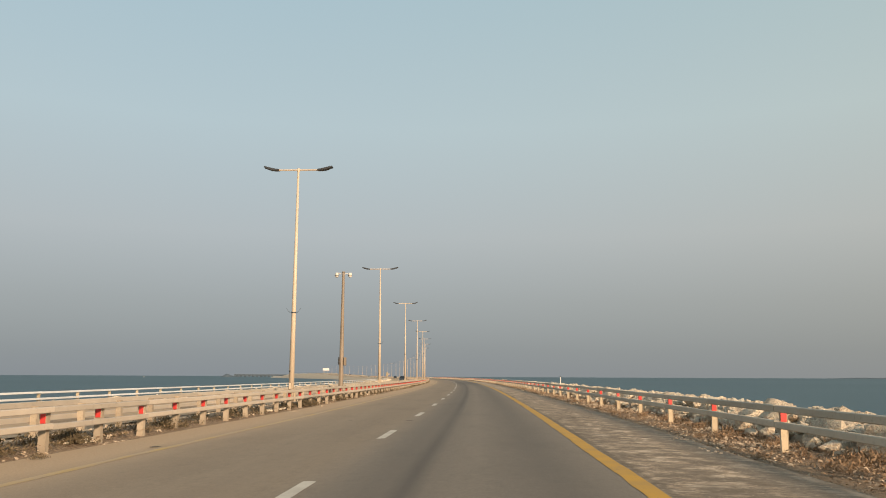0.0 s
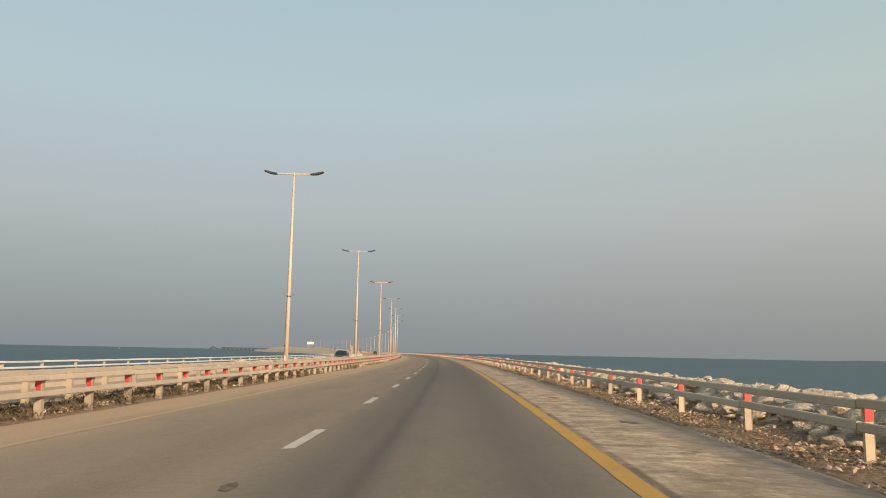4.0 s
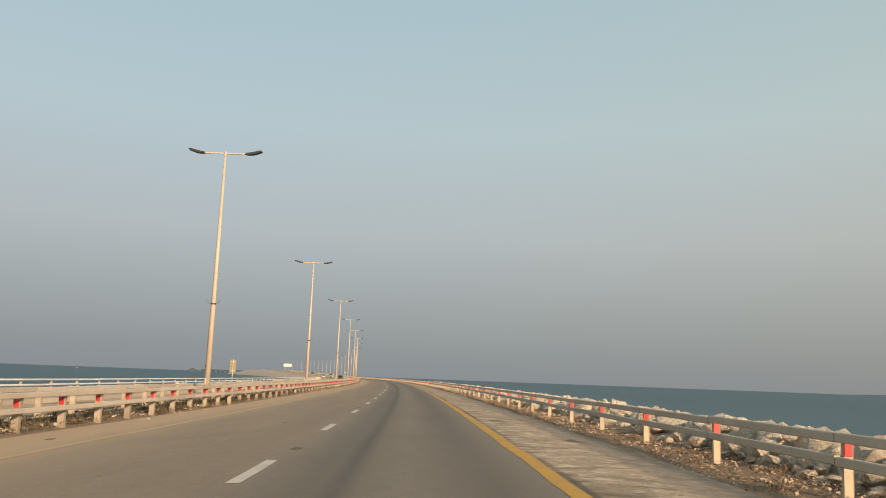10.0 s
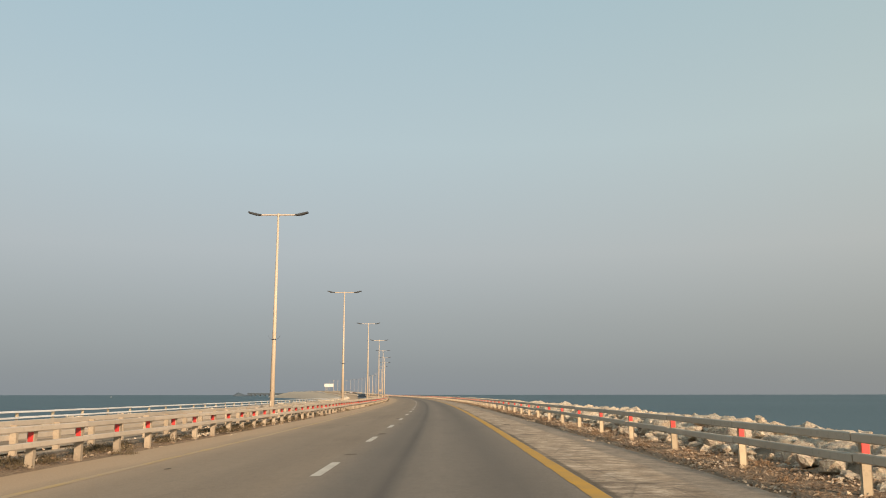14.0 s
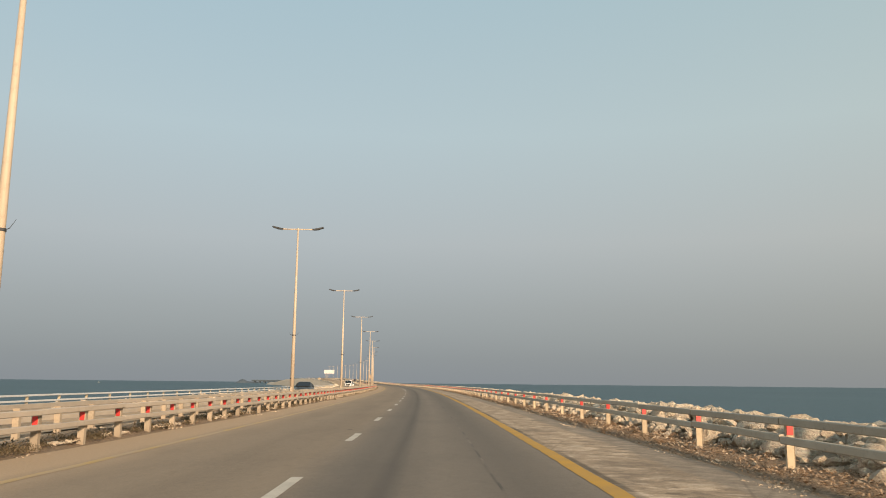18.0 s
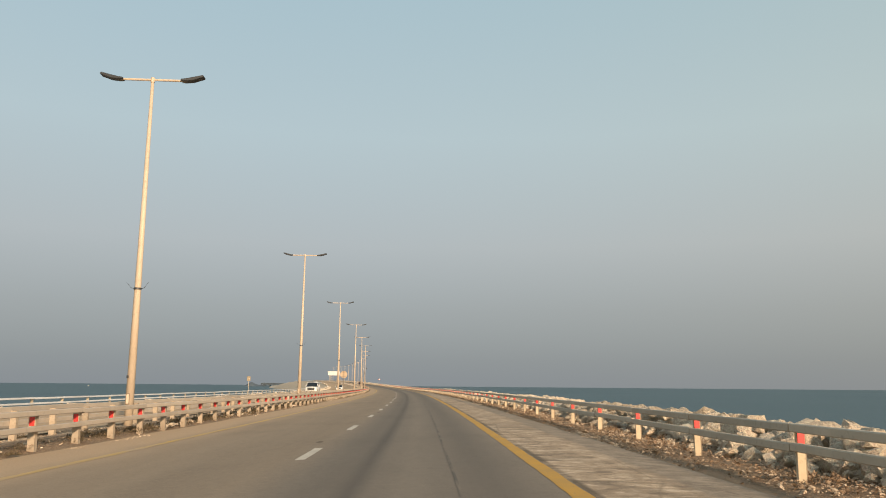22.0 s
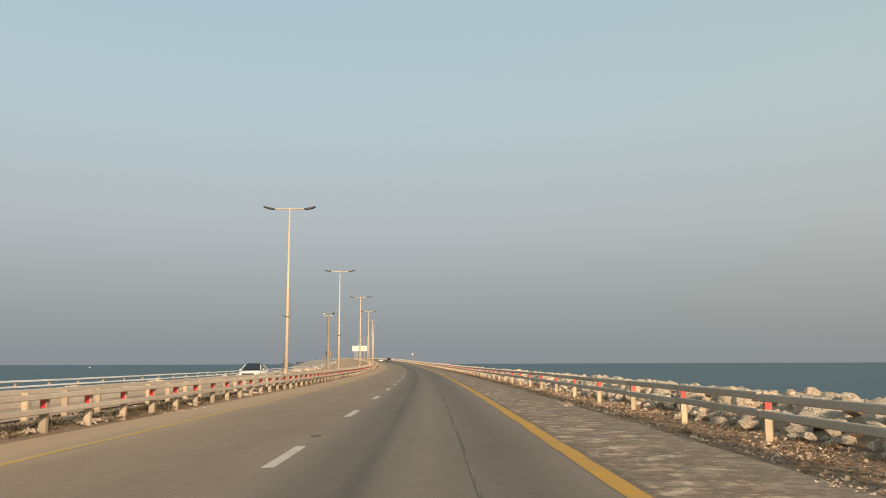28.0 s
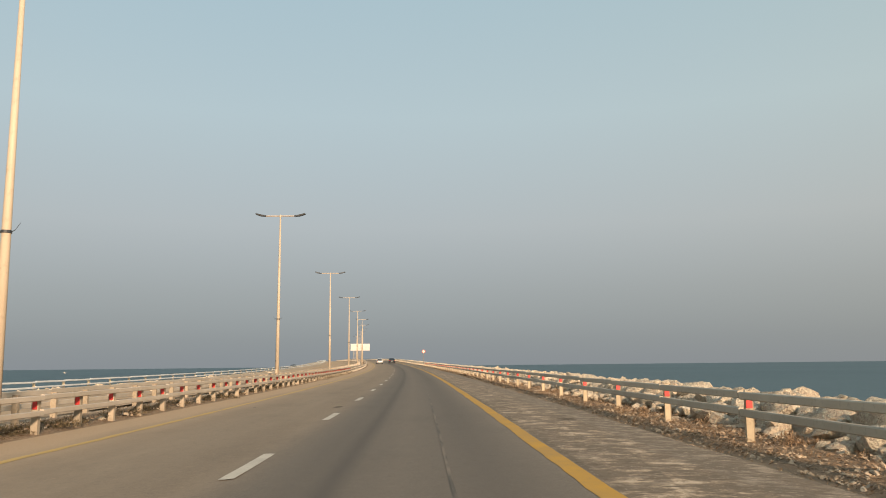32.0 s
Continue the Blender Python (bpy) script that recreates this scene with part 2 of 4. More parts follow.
_zone = shoulder.ramp(shoulder.noise(shoulder.coord("su", (0.8, 0.5, 1.0)), 0.5, 3), [(0.40, 0.2), (0.56, 1.0)])
_zone = shoulder.math("MULTIPLY", _zone, shoulder.math("ADD", shoulder.math("MULTIPLY", _dirty, 0.4), 0.6))
_col = shoulder.mix(shoulder.math("MULTIPLY", _zone, shoulder.ramp(_smear, [(0.57, 0.0), (0.60, 0.9)])), _col, (0.115, 0.087, 0.064))
_col = shoulder.mix(shoulder.math("MULTIPLY", _zone, shoulder.ramp(_smear, [(0.37, 0.8), (0.43, 0.0)])), _col, (0.74, 0.615, 0.48))
# the margin next to the verge is greyer
_edge = shoulder.math("SUBTRACT", shoulder.math("ADD", _sep.outputs[0], shoulder.math("MULTIPLY", _c, 0.5)), 5.3)
_col = shoulder.mix(shoulder.ramp(_edge, [(0.0, 0.0), (0.10, 0.85)]), _col, shoulder.mix(shoulder.ramp(_a, [(0.42, 0.0), (0.58, 1.0)]), (0.33, 0.275, 0.215), (0.22, 0.18, 0.14)))
_d = shoulder.math("ABSOLUTE", shoulder.math("SUBTRACT", _sep.outputs[0], 3.79))
_col = shoulder.mix(shoulder.math("MULTIPLY", shoulder.ramp(_d, [(0.03, 0.8), (0.09, 0.0)]), shoulder.ramp(_c, [(0.38, 0.2), (0.55, 1.0)])), _col, (0.085, 0.068, 0.052))
_vor = shoulder.node("ShaderNodeTexVoronoi", Scale=0.55)
_vor.feature = "DISTANCE_TO_EDGE"
_warp = shoulder.mix(0.12, _vs, shoulder.node("ShaderNodeTexNoise", Scale=2.0).outputs["Color"])
shoulder.l.new(_warp, _vor.inputs["Vector"])
_crack = shoulder.ramp(_vor.outputs["Distance"], [(0.0, 1.0), (0.012, 0.0)])
_col = shoulder.mix(shoulder.math("MULTIPLY", _crack, 0.35), _col, (0.07, 0.058, 0.045))
_col = shoulder.mix(shoulder.math("MULTIPLY", _dirty, shoulder.ramp(_a, [(0.43, 0.1), (0.50, 0.75)])), _col, (0.17, 0.135, 0.10))
_speck = shoulder.noise(shoulder.coord("su", (0.7, 1.0, 1.0)), 11, 8, 0.75)
_col = shoulder.mix(shoulder.math("MULTIPLY", _grime, shoulder.ramp(_speck, [(0.56, 0.0), (0.585, 0.7)])), _col, (0.13, 0.10, 0.072))
_col = shoulder.mix(shoulder.math("MULTIPLY", _grime, shoulder.ramp(_speck, [(0.40, 0.5), (0.43, 0.0)])), _col, (0.60, 0.48, 0.36))
_st = shoulder.noise(shoulder.coord("su", (1.0, 0.17, 1.0)), 3.2, 8, 0.7)
_col = shoulder.mix(shoulder.ramp(_st, [(0.53, 0.0), (0.60, 0.2)]), _col, (0.16, 0.124, 0.09))
shoulder.color(_col).bump(_b, 0.6, 0.012)

soil = Mat("sandy_soil", (0.3, 0.23, 0.15), 0.95, 0, 0.2)
_v = soil.coord("su")
_vs = soil.coord("su", (1.0, 0.3, 1.0))
_sep = soil.node("ShaderNodeSeparateXYZ")
soil.l.new(_v, _sep.inputs[0])
_a, _b = soil.noise(_vs, 0.9, 6, 0.7), soil.noise(_v, 14, 6, 0.75)
_col = soil.mix(soil.ramp(_a, [(0.35, 0.0), (0.65, 1.0)]), (0.25, 0.18, 0.12), (0.42, 0.33, 0.235))
_col = soil.mix(soil.ramp(_b, [(0.45, 0.0), (0.7, 0.8)]), _col, (0.17, 0.118, 0.076))
_d = soil.math("ABSOLUTE", soil.math("ADD", _sep.outputs[0], 7.2))
_col = soil.mix(soil.math("MULTIPLY", soil.ramp(_d, [(0.9, 0.85), (1.0, 0.0)]), soil.ramp(_b, [(0.35, 0.4), (0.6, 1.0)])), _col, (0.56, 0.45, 0.335))
_col = soil.mix(soil.ramp(soil.math("DIVIDE", soil.math("MULTIPLY", _sep.outputs[0], -1.0), 40.0), [(0.46, 0.0), (0.50, 0.9)]), _col, soil.mix(soil.ramp(_b, [(0.4, 0.0), (0.65, 1.0)]), (0.44, 0.36, 0.27), (0.60, 0.505, 0.395)))
# a strip of dry mulch along the sea-side rail, the same dark brown under the median's rail
for centre, amount in ((6.75, 0.9), (-6.05, 1.0)):
    _d = soil.math("ABSOLUTE", soil.math("SUBTRACT", _sep.outputs[0], centre))
    _w = soil.math("MULTIPLY", soil.ramp(_d, [(0.35, 1.0), (1.0, 0.0)]), soil.ramp(_a, [(0.32, 0.45), (0.54, amount)]))
    _col = soil.mix(_w, _col, soil.mix(soil.ramp(_b, [(0.42, 0.0), (0.52, 0.6), (0.60, 1.0)]), (0.12, 0.071, 0.042), (0.40, 0.29, 0.19)))
soil.color(_col).bump(_b, 0.9, 0.04)

sand = Mat("pale_sand", (0.42, 0.34, 0.25), 0.95, 0, 0.2)
_a = sand.noise(sand.coord("Object"), 0.05, 6, 0.65)
sand.color(sand.mix(sand.ramp(_a, [(0.35, 0.0), (0.7, 1.0)]), (0.52, 0.44, 0.35), (0.66, 0.575, 0.475)))


def paint(name, color, wear, lo):
    m = Mat(name, color, 0.7, 0, 0.3)
    n = m.noise(m.coord("su", (1.0, 0.35, 1.0)) if name != "white_paint" else m.coord("Object"), 14, 7, 0.75)
    g = m.noise(m.coord("Object"), 1.4, 4)
    c = m.mix(m.ramp(n, [(lo, 0.0), (lo + 0.2, 1.0)]), color, wear)
    c = m.mix(m.ramp(g, [(0.35, 0.0), (0.8, 0.5)]), c, wear)
    if name == "worn_yellow_paint":  # sand lies over the line, more in its first half
        sep = m.node("ShaderNodeSeparateXYZ")
        m.l.new(m.coord("su"), sep.inputs[0])
        cover = m.ramp(m.math("DIVIDE", sep.outputs[1], 1000.0), [(0.50, 0.52), (0.60, 0.33), (0.66, 0.15)])
        k = m.math("ADD", m.noise(m.coord("su", (1.0, 0.5, 1.0)), 0.8, 7, 0.7), m.math("SUBTRACT", cover, 0.5))
        c = m.mix(m.ramp(k, [(0.38, 0.0), (0.56, 0.92)]), c, wear)
    return m.color(c)


yellow = paint("yellow_paint", (0.54, 0.295, 0.032), (0.25, 0.19, 0.11), 0.57)
yellow_worn = paint("worn_yellow_paint", (0.53, 0.345, 0.09), (0.43, 0.317, 0.204), 0.54)
white_paint = paint("white_paint", (0.59, 0.54, 0.46), (0.26, 0.23, 0.19), 0.54)
tar = Mat("sealing_tar", (0.035, 0.032, 0.03), 0.7)
tar.color(tar.mix(tar.ramp(tar.noise(tar.coord("su", (3.0, 0.3, 1.0)), 5, 5), [(0.4, 0.0), (0.7, 1.0)]), (0.070, 0.059, 0.048), (0.165, 0.137, 0.107)))

seam = Mat("old_seam", (0.1, 0.085, 0.068), 0.8)
seam.color(seam.mix(seam.ramp(seam.noise(seam.coord("su", (3.0, 0.25, 1.0)), 3, 6), [(0.4, 0.0), (0.62, 1.0)]), (0.085, 0.072, 0.057), (0.19, 0.154, 0.117)))
hollow = Mat("worn_hollow", (0.1, 0.085, 0.068), 0.95, 0, 0.1)
_a = hollow.noise(hollow.coord("Object", (1.6, 1.0, 1.0)), 5, 8, 0.7)
hollow.color(hollow.mix(hollow.ramp(_a, [(0.42, 0.0), (0.62, 1.0)]), (0.115, 0.095, 0.075), (0.21, 0.172, 0.13))).bump(_a, 0.6, 0.02)

stain = Mat("dark_wet_stain", (0.08, 0.068, 0.055), 0.8, 0, 0.2)
_a = stain.noise(stain.coord("Object", (1.0, 1.4, 1.0)), 3, 8, 0.7)
stain.color(stain.mix(stain.ramp(_a, [(0.42, 0.0), (0.62, 1.0)]), (0.07, 0.058, 0.045), (0.17, 0.138, 0.105)))

galvanised = worn("galvanised_steel", (0.50, 0.43, 0.335), (0.37, 0.31, 0.235), 0.6, 0.0, 2.0)
cream_beam = worn("sunlit_cream_beam", (0.52, 0.45, 0.375), (0.41, 0.35, 0.28), 0.65, 0.0, 2.0)
post_paint = worn("cream_post", (0.53, 0.435, 0.305), (0.29, 0.225, 0.15), 0.7, 0.0, 3.0, 0.4, 0.75, 0.15)
dirty_post = worn("dusty_cream_post", (0.42, 0.35, 0.265), (0.25, 0.195, 0.14), 0.8, 0.0, 2.2, 0.38, 0.66, 0.2)
flange_paint = worn("dark_brown_flange", (0.27, 0.215, 0.155), (0.17, 0.13, 0.09), 0.75, 0.0, 4.0)
pole_paint = worn("cream_pole_paint", (0.60, 0.495, 0.38), (0.50, 0.40, 0.295), 0.55, 0.0, 1.2, 0.4, 0.8, 0.06)
mast_paint = worn("brown_mast_paint", (0.27, 0.215, 0.16), (0.20, 0.155, 0.115), 0.6, 0.0, 1.5)
steel_dark = worn("dark_grey_casting", (0.055, 0.06, 0.068), (0.035, 0.038, 0.042), 0.5, 0.2, 5.0)
concrete = worn("grey_concrete", (0.40, 0.36, 0.30), (0.25, 0.22, 0.175), 0.9, 0.0, 2.5)
red_film = worn("red_reflective_film", (0.56, 0.045, 0.04), (0.40, 0.035, 0.035), 0.4, 0.0, 8.0, 0.5, 0.9)
white_film = worn("white_film", (0.74, 0.70, 0.64), (0.55, 0.5, 0.44), 0.45, 0.0, 6.0)
sign_back = worn("weathered_sign_back", (0.47, 0.36, 0.25), (0.34, 0.255, 0.17), 0.6, 0.1, 3.0)
silver_rail = worn("silver_rail", (0.70, 0.72, 0.74), (0.55, 0.56, 0.57), 0.45, 0.0, 2.0)
olive_back = worn("weathered_olive_back", (0.34, 0.265, 0.15), (0.25, 0.19, 0.105), 0.65, 0.0, 3.0)
board_face = worn("pale_board", (0.66, 0.65, 0.64), (0.56, 0.55, 0.53), 0.6, 0.0, 0.6)
rock = stony("limestone_boulder", (0.74, 0.60, 0.465), (0.61, 0.48, 0.36), (0.80, 0.69, 0.555), 2.2, 1.0, 0.11)
rubble = stony("broken_stone", (0.50, 0.395, 0.29), (0.40, 0.305, 0.22), (0.70, 0.58, 0.45), 3.0)
litter = stony("dry_litter", (0.34, 0.24, 0.16), (0.20, 0.135, 0.085), (0.57, 0.46, 0.345), 5.0, 0.2)
# olive brush, its colour darkened for the shade under the median's rail
brush = stony("shade_dark_brush", (0.145, 0.110, 0.066), (0.09, 0.070, 0.041), (0.21, 0.162, 0.10), 4.0, 0.2)
twigs = stony("dry_twigs", (0.25, 0.165, 0.10), (0.34, 0.235, 0.15), (0.18, 0.12, 0.075), 4.0, 0.2)
# the blue-grey of distant haze is put into this base colour
far_dark = worn("far_haze_tint", (0.080, 0.105, 0.130), (0.068, 0.09, 0.11), 0.9, 0.0, 0.02)

water = Mat("sea_water", (0.03, 0.075, 0.088), 0.5, 0, 0.10)
_v = water.coord("Object")
_w1 = water.noise(water.coord("Object", (1.0, 1.0, 1.0)), 0.35, 6, 0.6)
_w2 = water.noise(_v, 0.004, 4)
water.color(water.mix(water.ramp(_w2, [(0.35, 0.0), (0.7, 1.0)]), (0.0615, 0.104, 0.126), (0.078, 0.125, 0.145)))
water.bump(_w1, 0.6, 0.5)

car_white = Mat("white_car_paint", (0.76, 0.75, 0.73), 0.25, 0, 0.6)
car_dark = Mat("dark_car_paint", (0.042, 0.050, 0.056), 0.22, 0.2, 0.6)
car_glass = Mat("tinted_glass", (0.012, 0.014, 0.016), 0.06, 0, 0.7)
rubber = Mat("tyre_rubber", (0.018, 0.018, 0.018), 0.85)
trim_black = Mat("black_trim", (0.02, 0.02, 0.02), 0.55)
chrome = Mat("bright_metal", (0.62, 0.62, 0.62), 0.22, 1.0)
lamp_glass = Mat("lamp_lens", (0.34, 0.36, 0.38), 0.12, 0, 0.7)
tail_red = Mat("red_lens", (0.4, 0.015, 0.015), 0.2, 0, 0.6)
plate_white = Mat("plate", (0.6, 0.6, 0.58), 0.5)


# ---- building helpers ----
def mesh_of(name, bm, mat, smooth=False):
    me = bpy.data.meshes.new(name)
    bm.normal_update()
    bm.to_mesh(me)
    bm.free()
    me.materials.append(mat.m)
    if smooth:
        me.polygons.foreach_set("use_smooth", [True] * len(me.polygons))
    return me


def bulk(name, verts, faces, mat, smooth=False):
    me = bpy.data.meshes.new(name)
    me.from_pydata(np.asarray(verts).tolist(), [], np.asarray(faces).tolist())
    me.materials.append(mat.m)
    me.polygons.foreach_set("use_smooth", [smooth] * len(me.polygons))
    me.update()
    return me


def put(name, me, parent=None, m=None, label="", category="", group="", kind=""):
    ob = new(name, me)
    if parent is not None:
        ob.parent = parent
    if m is not None:
        ob.matrix_basis = m
    return tagged(ob, label, category, group, kind)


def part(name, bm, mat, parent, label="", m=None, smooth=False):
    return put(name, mesh_of(name, bm, mat, smooth), parent, m, label)


def thing(name, m, label, category, group="", kind=""):
    return put(name, None, None, m, label, category, group, kind)


def box(bm, x0, x1, y0, y1, z0, z1, bevel=0.0):
    got = bmesh.ops.create_cube(bm, size=1.0, matrix=Matrix.Translation(((x0 + x1) / 2, (y0 + y1) / 2, (z0 + z1) / 2)) @ Matrix.Diagonal((x1 - x0, y1 - y0, z1 - z0, 1)))
    if bevel:
        es = list({e for v in got["verts"] for e in v.link_edges})
        bmesh.ops.bevel(bm, geom=es, offset=bevel, segments=1, affect="EDGES")
    return bm


def tube(bm, a, b, r0, r1, sides=10):
    a, b = Vector(a), Vector(b)
    m = Matrix.Translation((a + b) / 2) @ (b - a).to_track_quat("Z", "Y").to_matrix().to_4x4()
    bmesh.ops.create_cone(bm, cap_ends=True, segments=sides, radius1=r0, radius2=r1, depth=(b - a).length, matrix=m)
    return bm


def extrude(bm, outline, y0, y1):
    """A prism along y from an outline in x and z."""
    a = [bm.verts.new((x, y0, z)) for x, z in outline]
    b = [bm.verts.new((x, y1, z)) for x, z in outline]
    n = len(outline)
    for i in range(n):
        bm.faces.new((a[i], b[i], b[(i + 1) % n], a[(i + 1) % n]))
    bm.faces.new(a)
    bm.faces.new(b[::-1])
    bmesh.ops.recalc_face_normals(bm, faces=bm.faces)
    return bm


def strip(name, mat, profile, s0, s1, step, wobble=None):
    """A long sheet along the road with a cross profile of (u, z); its UVs are metres across and along."""
    n = max(2, int(round((s1 - s0) / step)) + 1)
    verts, uvs = [], []
    for s in np.linspace(s0, s1, n):
        for k, (u, z) in enumerate(profile):
            du, dz = wobble(s, k) if wobble else (0.0, 0.0)
            verts.append(W(s, u + du, z + dz))
            uvs.append((u + du, s))
    k = len(profile)
    faces = [(i * k + j, i * k + j + 1, (i + 1) * k + j + 1, (i + 1) * k + j) for i in range(n - 1) for j in range(k - 1)]
    me = bpy.data.meshes.new(name)
    me.from_pydata(verts, [], faces)
    uv = me.uv_layers.new(name="UVMap")
    loops = np.empty(len(me.loops), int)
    me.loops.foreach_get("vertex_index", loops)
    uv.data.foreach_set("uv", np.array(uvs)[loops].ravel())
    me.polygons.foreach_set("use_smooth", [True] * len(me.polygons))
    me.materials.append(mat.m)
    return me


def bend(s, k, amp, scale=0.35, seed=0.0):
    return amp * (noise.noise(Vector((s * scale, k * 3.7 + seed, seed))) + 0.5 * noise.noise(Vector((s * scale * 3.1, k * 5.1, seed + 9))))


# ---- setting: sea, causeway, roads ----
def fall(u):
    """The road's cross slope down to the median."""
    return 0.021 * (u - 1.95)


sea_bm = bmesh.new()
for x0, x1, y0, y1 in ((-5600, 5600, -4200, 6400),):
    bmesh.ops.create_grid(sea_bm, x_segments=8, y_segments=8, size=1, matrix=Matrix.Translation(((x0 + x1) / 2, (y0 + y1) / 2, -2.6)) @ Matrix.Diagonal(((x1 - x0) / 2, (y1 - y0) / 2, 1, 1)))
sea = put("water", mesh_of("water", sea_bm, water), label="calm grey-blue sea out to the hazy horizon", category="sea", kind="structure")

S0, S1 = -40.0, 1330.0
bank = put("ground", strip("ground", soil, [(-44, -9.0), (-34, -3.2), (-25, -1.0), (-21.6, -0.62), (-20.9, -0.46), (-20.1, -0.17), (-19.5, -0.20), (-18.8, -0.53), (-8.4, -0.25), (-7.3, -0.14), (-6.7, -0.04), (-6.15, -0.05), (-5.75, -0.15), (-5.3, -0.20), (-2.0, -0.20), (5.0, -0.10), (6.0, -0.045), (6.9, -0.03), (7.5, 0.0), (8.3, 0.20), (9.6, 0.22), (10.6, -0.15), (12.5, -1.6), (17, -3.4), (26, -9.0)],
                           S0, S1, 2.0, lambda s, k: (0.0, bend(s, k, 0.06 if 3 < k < 20 else 0.02))),
           label="sandy stone causeway bank with dry litter beside the road", category="ground", kind="structure")

lane_cols = [-5.35, -4.6, -3.9, -3.0, -2.0, -1.0, 0.0, 1.0, 2.0, 3.0, 3.745]
road = put("road", strip("road", asphalt, [(u, fall(u)) for u in lane_cols], S0, S1, 3.0, lambda s, k: (bend(s, k, 0.12) if k == 0 else 0.0, 0.0)),
           label="worn grey asphalt two-lane carriageway dusted with sand", category="road", kind="structure")
verge = put("pavement", strip("pavement", shoulder, [(3.75, fall(3.75) - 0.003), (4.6, 0.036), (5.3, 0.018), (5.8, 0.0), (6.0, -0.05)], S0, S1, 1.5, lambda s, k: (bend(s, 0, 0.09) if k > 2 else 0.0, 0.0)),
            label="rough sand-stained hard shoulder with dark streaks", category="shoulder", kind="structure")
far_road = put("road", strip("road", asphalt, [(-19.0, -0.485), (-16, -0.42), (-13, -0.36), (-10, -0.295), (-8.6, -0.225)], S0, S1, 4.0),
               label="opposite asphalt carriageway beyond the median", category="road", kind="structure")

put("right_edge_line", strip("right_edge_line", yellow, [(3.51, fall(3.51) + 0.004), (3.73, fall(3.73) + 0.004)], S0, S1, 0.3, lambda s, k: (bend(s, 0, 0.02) + bend(s, k, 0.022 - 0.008 * k, 1.4, 3.0), 0)), road, label="yellow painted edge line")
put("left_edge_line", strip("left_edge_line", yellow_worn, [(-3.82, fall(-3.82) + 0.004), (-3.65, fall(-3.65) + 0.004)], S0, S1, 0.5, lambda s, k: (bend(s, 0, 0.03) + bend(s, k, 0.03, 1.1, 5.0), 0)), road, label="worn yellow edge line under sand")
for a, b in ((-9.55, -9.4), (-17.0, -16.85)):
    put("edge_line", strip("edge_line", yellow_worn, [(a, -0.27 + 0.02 * (a + 9.4)), (b, -0.27 + 0.02 * (b + 9.4))], S0, S1, 6.0), far_road)
DASH, PHASE = 9.0, 9.08
dash_bm = bmesh.new()
_pts = [(-0.083, -1.97), (-0.02, -1.99), (0.078, -1.93), (0.085, -0.9), (0.08, 0.52), (0.01, 0.56), (-0.08, 0.55), (-0.077, -0.8)]
dash_bm.faces.new([dash_bm.verts.new((x, y, 0.0)) for x, y in _pts])
dash_me = mesh_of("lane_dash", dash_bm, white_paint)
LAID = [(36, -0.1), (63, 0.25), (82, 0.5), (120, 0.0), (153, -0.5), (180, -0.05), (207, -0.4), (235, 0.1), (252, -0.15), (306, 0.0), (352, 0.37), (423, -0.1), (469, 0.1), (567, 0.0), (612, 0.25), (684, -0.35), (711, 0.1), (738, 0.0), (783, -0.2)]  # where the dashes lie a little before or behind their even spacing
for k in range(-3, 145):
    s = PHASE + DASH * k
    s += float(np.interp(s, [a for a, _ in LAID], [b for _, b in LAID]))
    put("lane_dash", dash_me, road, M(s, -0.075, fall(-0.075) + 0.005) @ Matrix.Rotation(-0.021, 4, "Y"))
for k in range(-3, 100):
    put("lane_dash", dash_me, far_road, M(4.0 + DASH * k, -13.1, -0.354))
for u, s0, s1, w in ((-0.30, 140, 184, 0.13), (-2.0, 154, 186, 0.11), (2.35, 440, 900, 0.04)):
    put("tar_seam", strip("tar_seam", tar if w > 0.1 else seam, [(u - w / 2, fall(u) + 0.003), (u + w / 2, fall(u) + 0.003)], s0, s1, 1.5, lambda s, k: (bend(s, 0, w * 0.5, 0.2, u) + bend(s, 0, 0.12, 0.012, u), 0)), road, label="dark sealed seam")


def patch(s, u, half, along, seed, mat=hollow, jag=0.32):
    """A thin dark repair or worn hollow with a ragged outline."""
    bm, r = bmesh.new(), random.Random(seed)
    ring = []
    for i in range(30):
        a = i / 30 * 2 * math.pi
        k = 0.85 + jag * noise.noise(Vector((math.cos(a) * 4 * jag, math.sin(a) * 4 * jag, seed * 7.1))) + r.uniform(-0.16, 0.16) * jag
        ring.append(bm.verts.new((half * k * math.cos(a), along * k * math.sin(a), 0.0)))
    bm.faces.new(ring)
    z = fall(u) if u < 3.75 else 0.036 - 0.027 * (u - 4.6)
    put("tar_patch", mesh_of("tar_patch", bm, mat), road if u < 3.75 else verge, M(s, u, z + 0.006) @ Matrix.Rotation(-0.021 if u < 3.75 else 0.027, 4, "Y"))


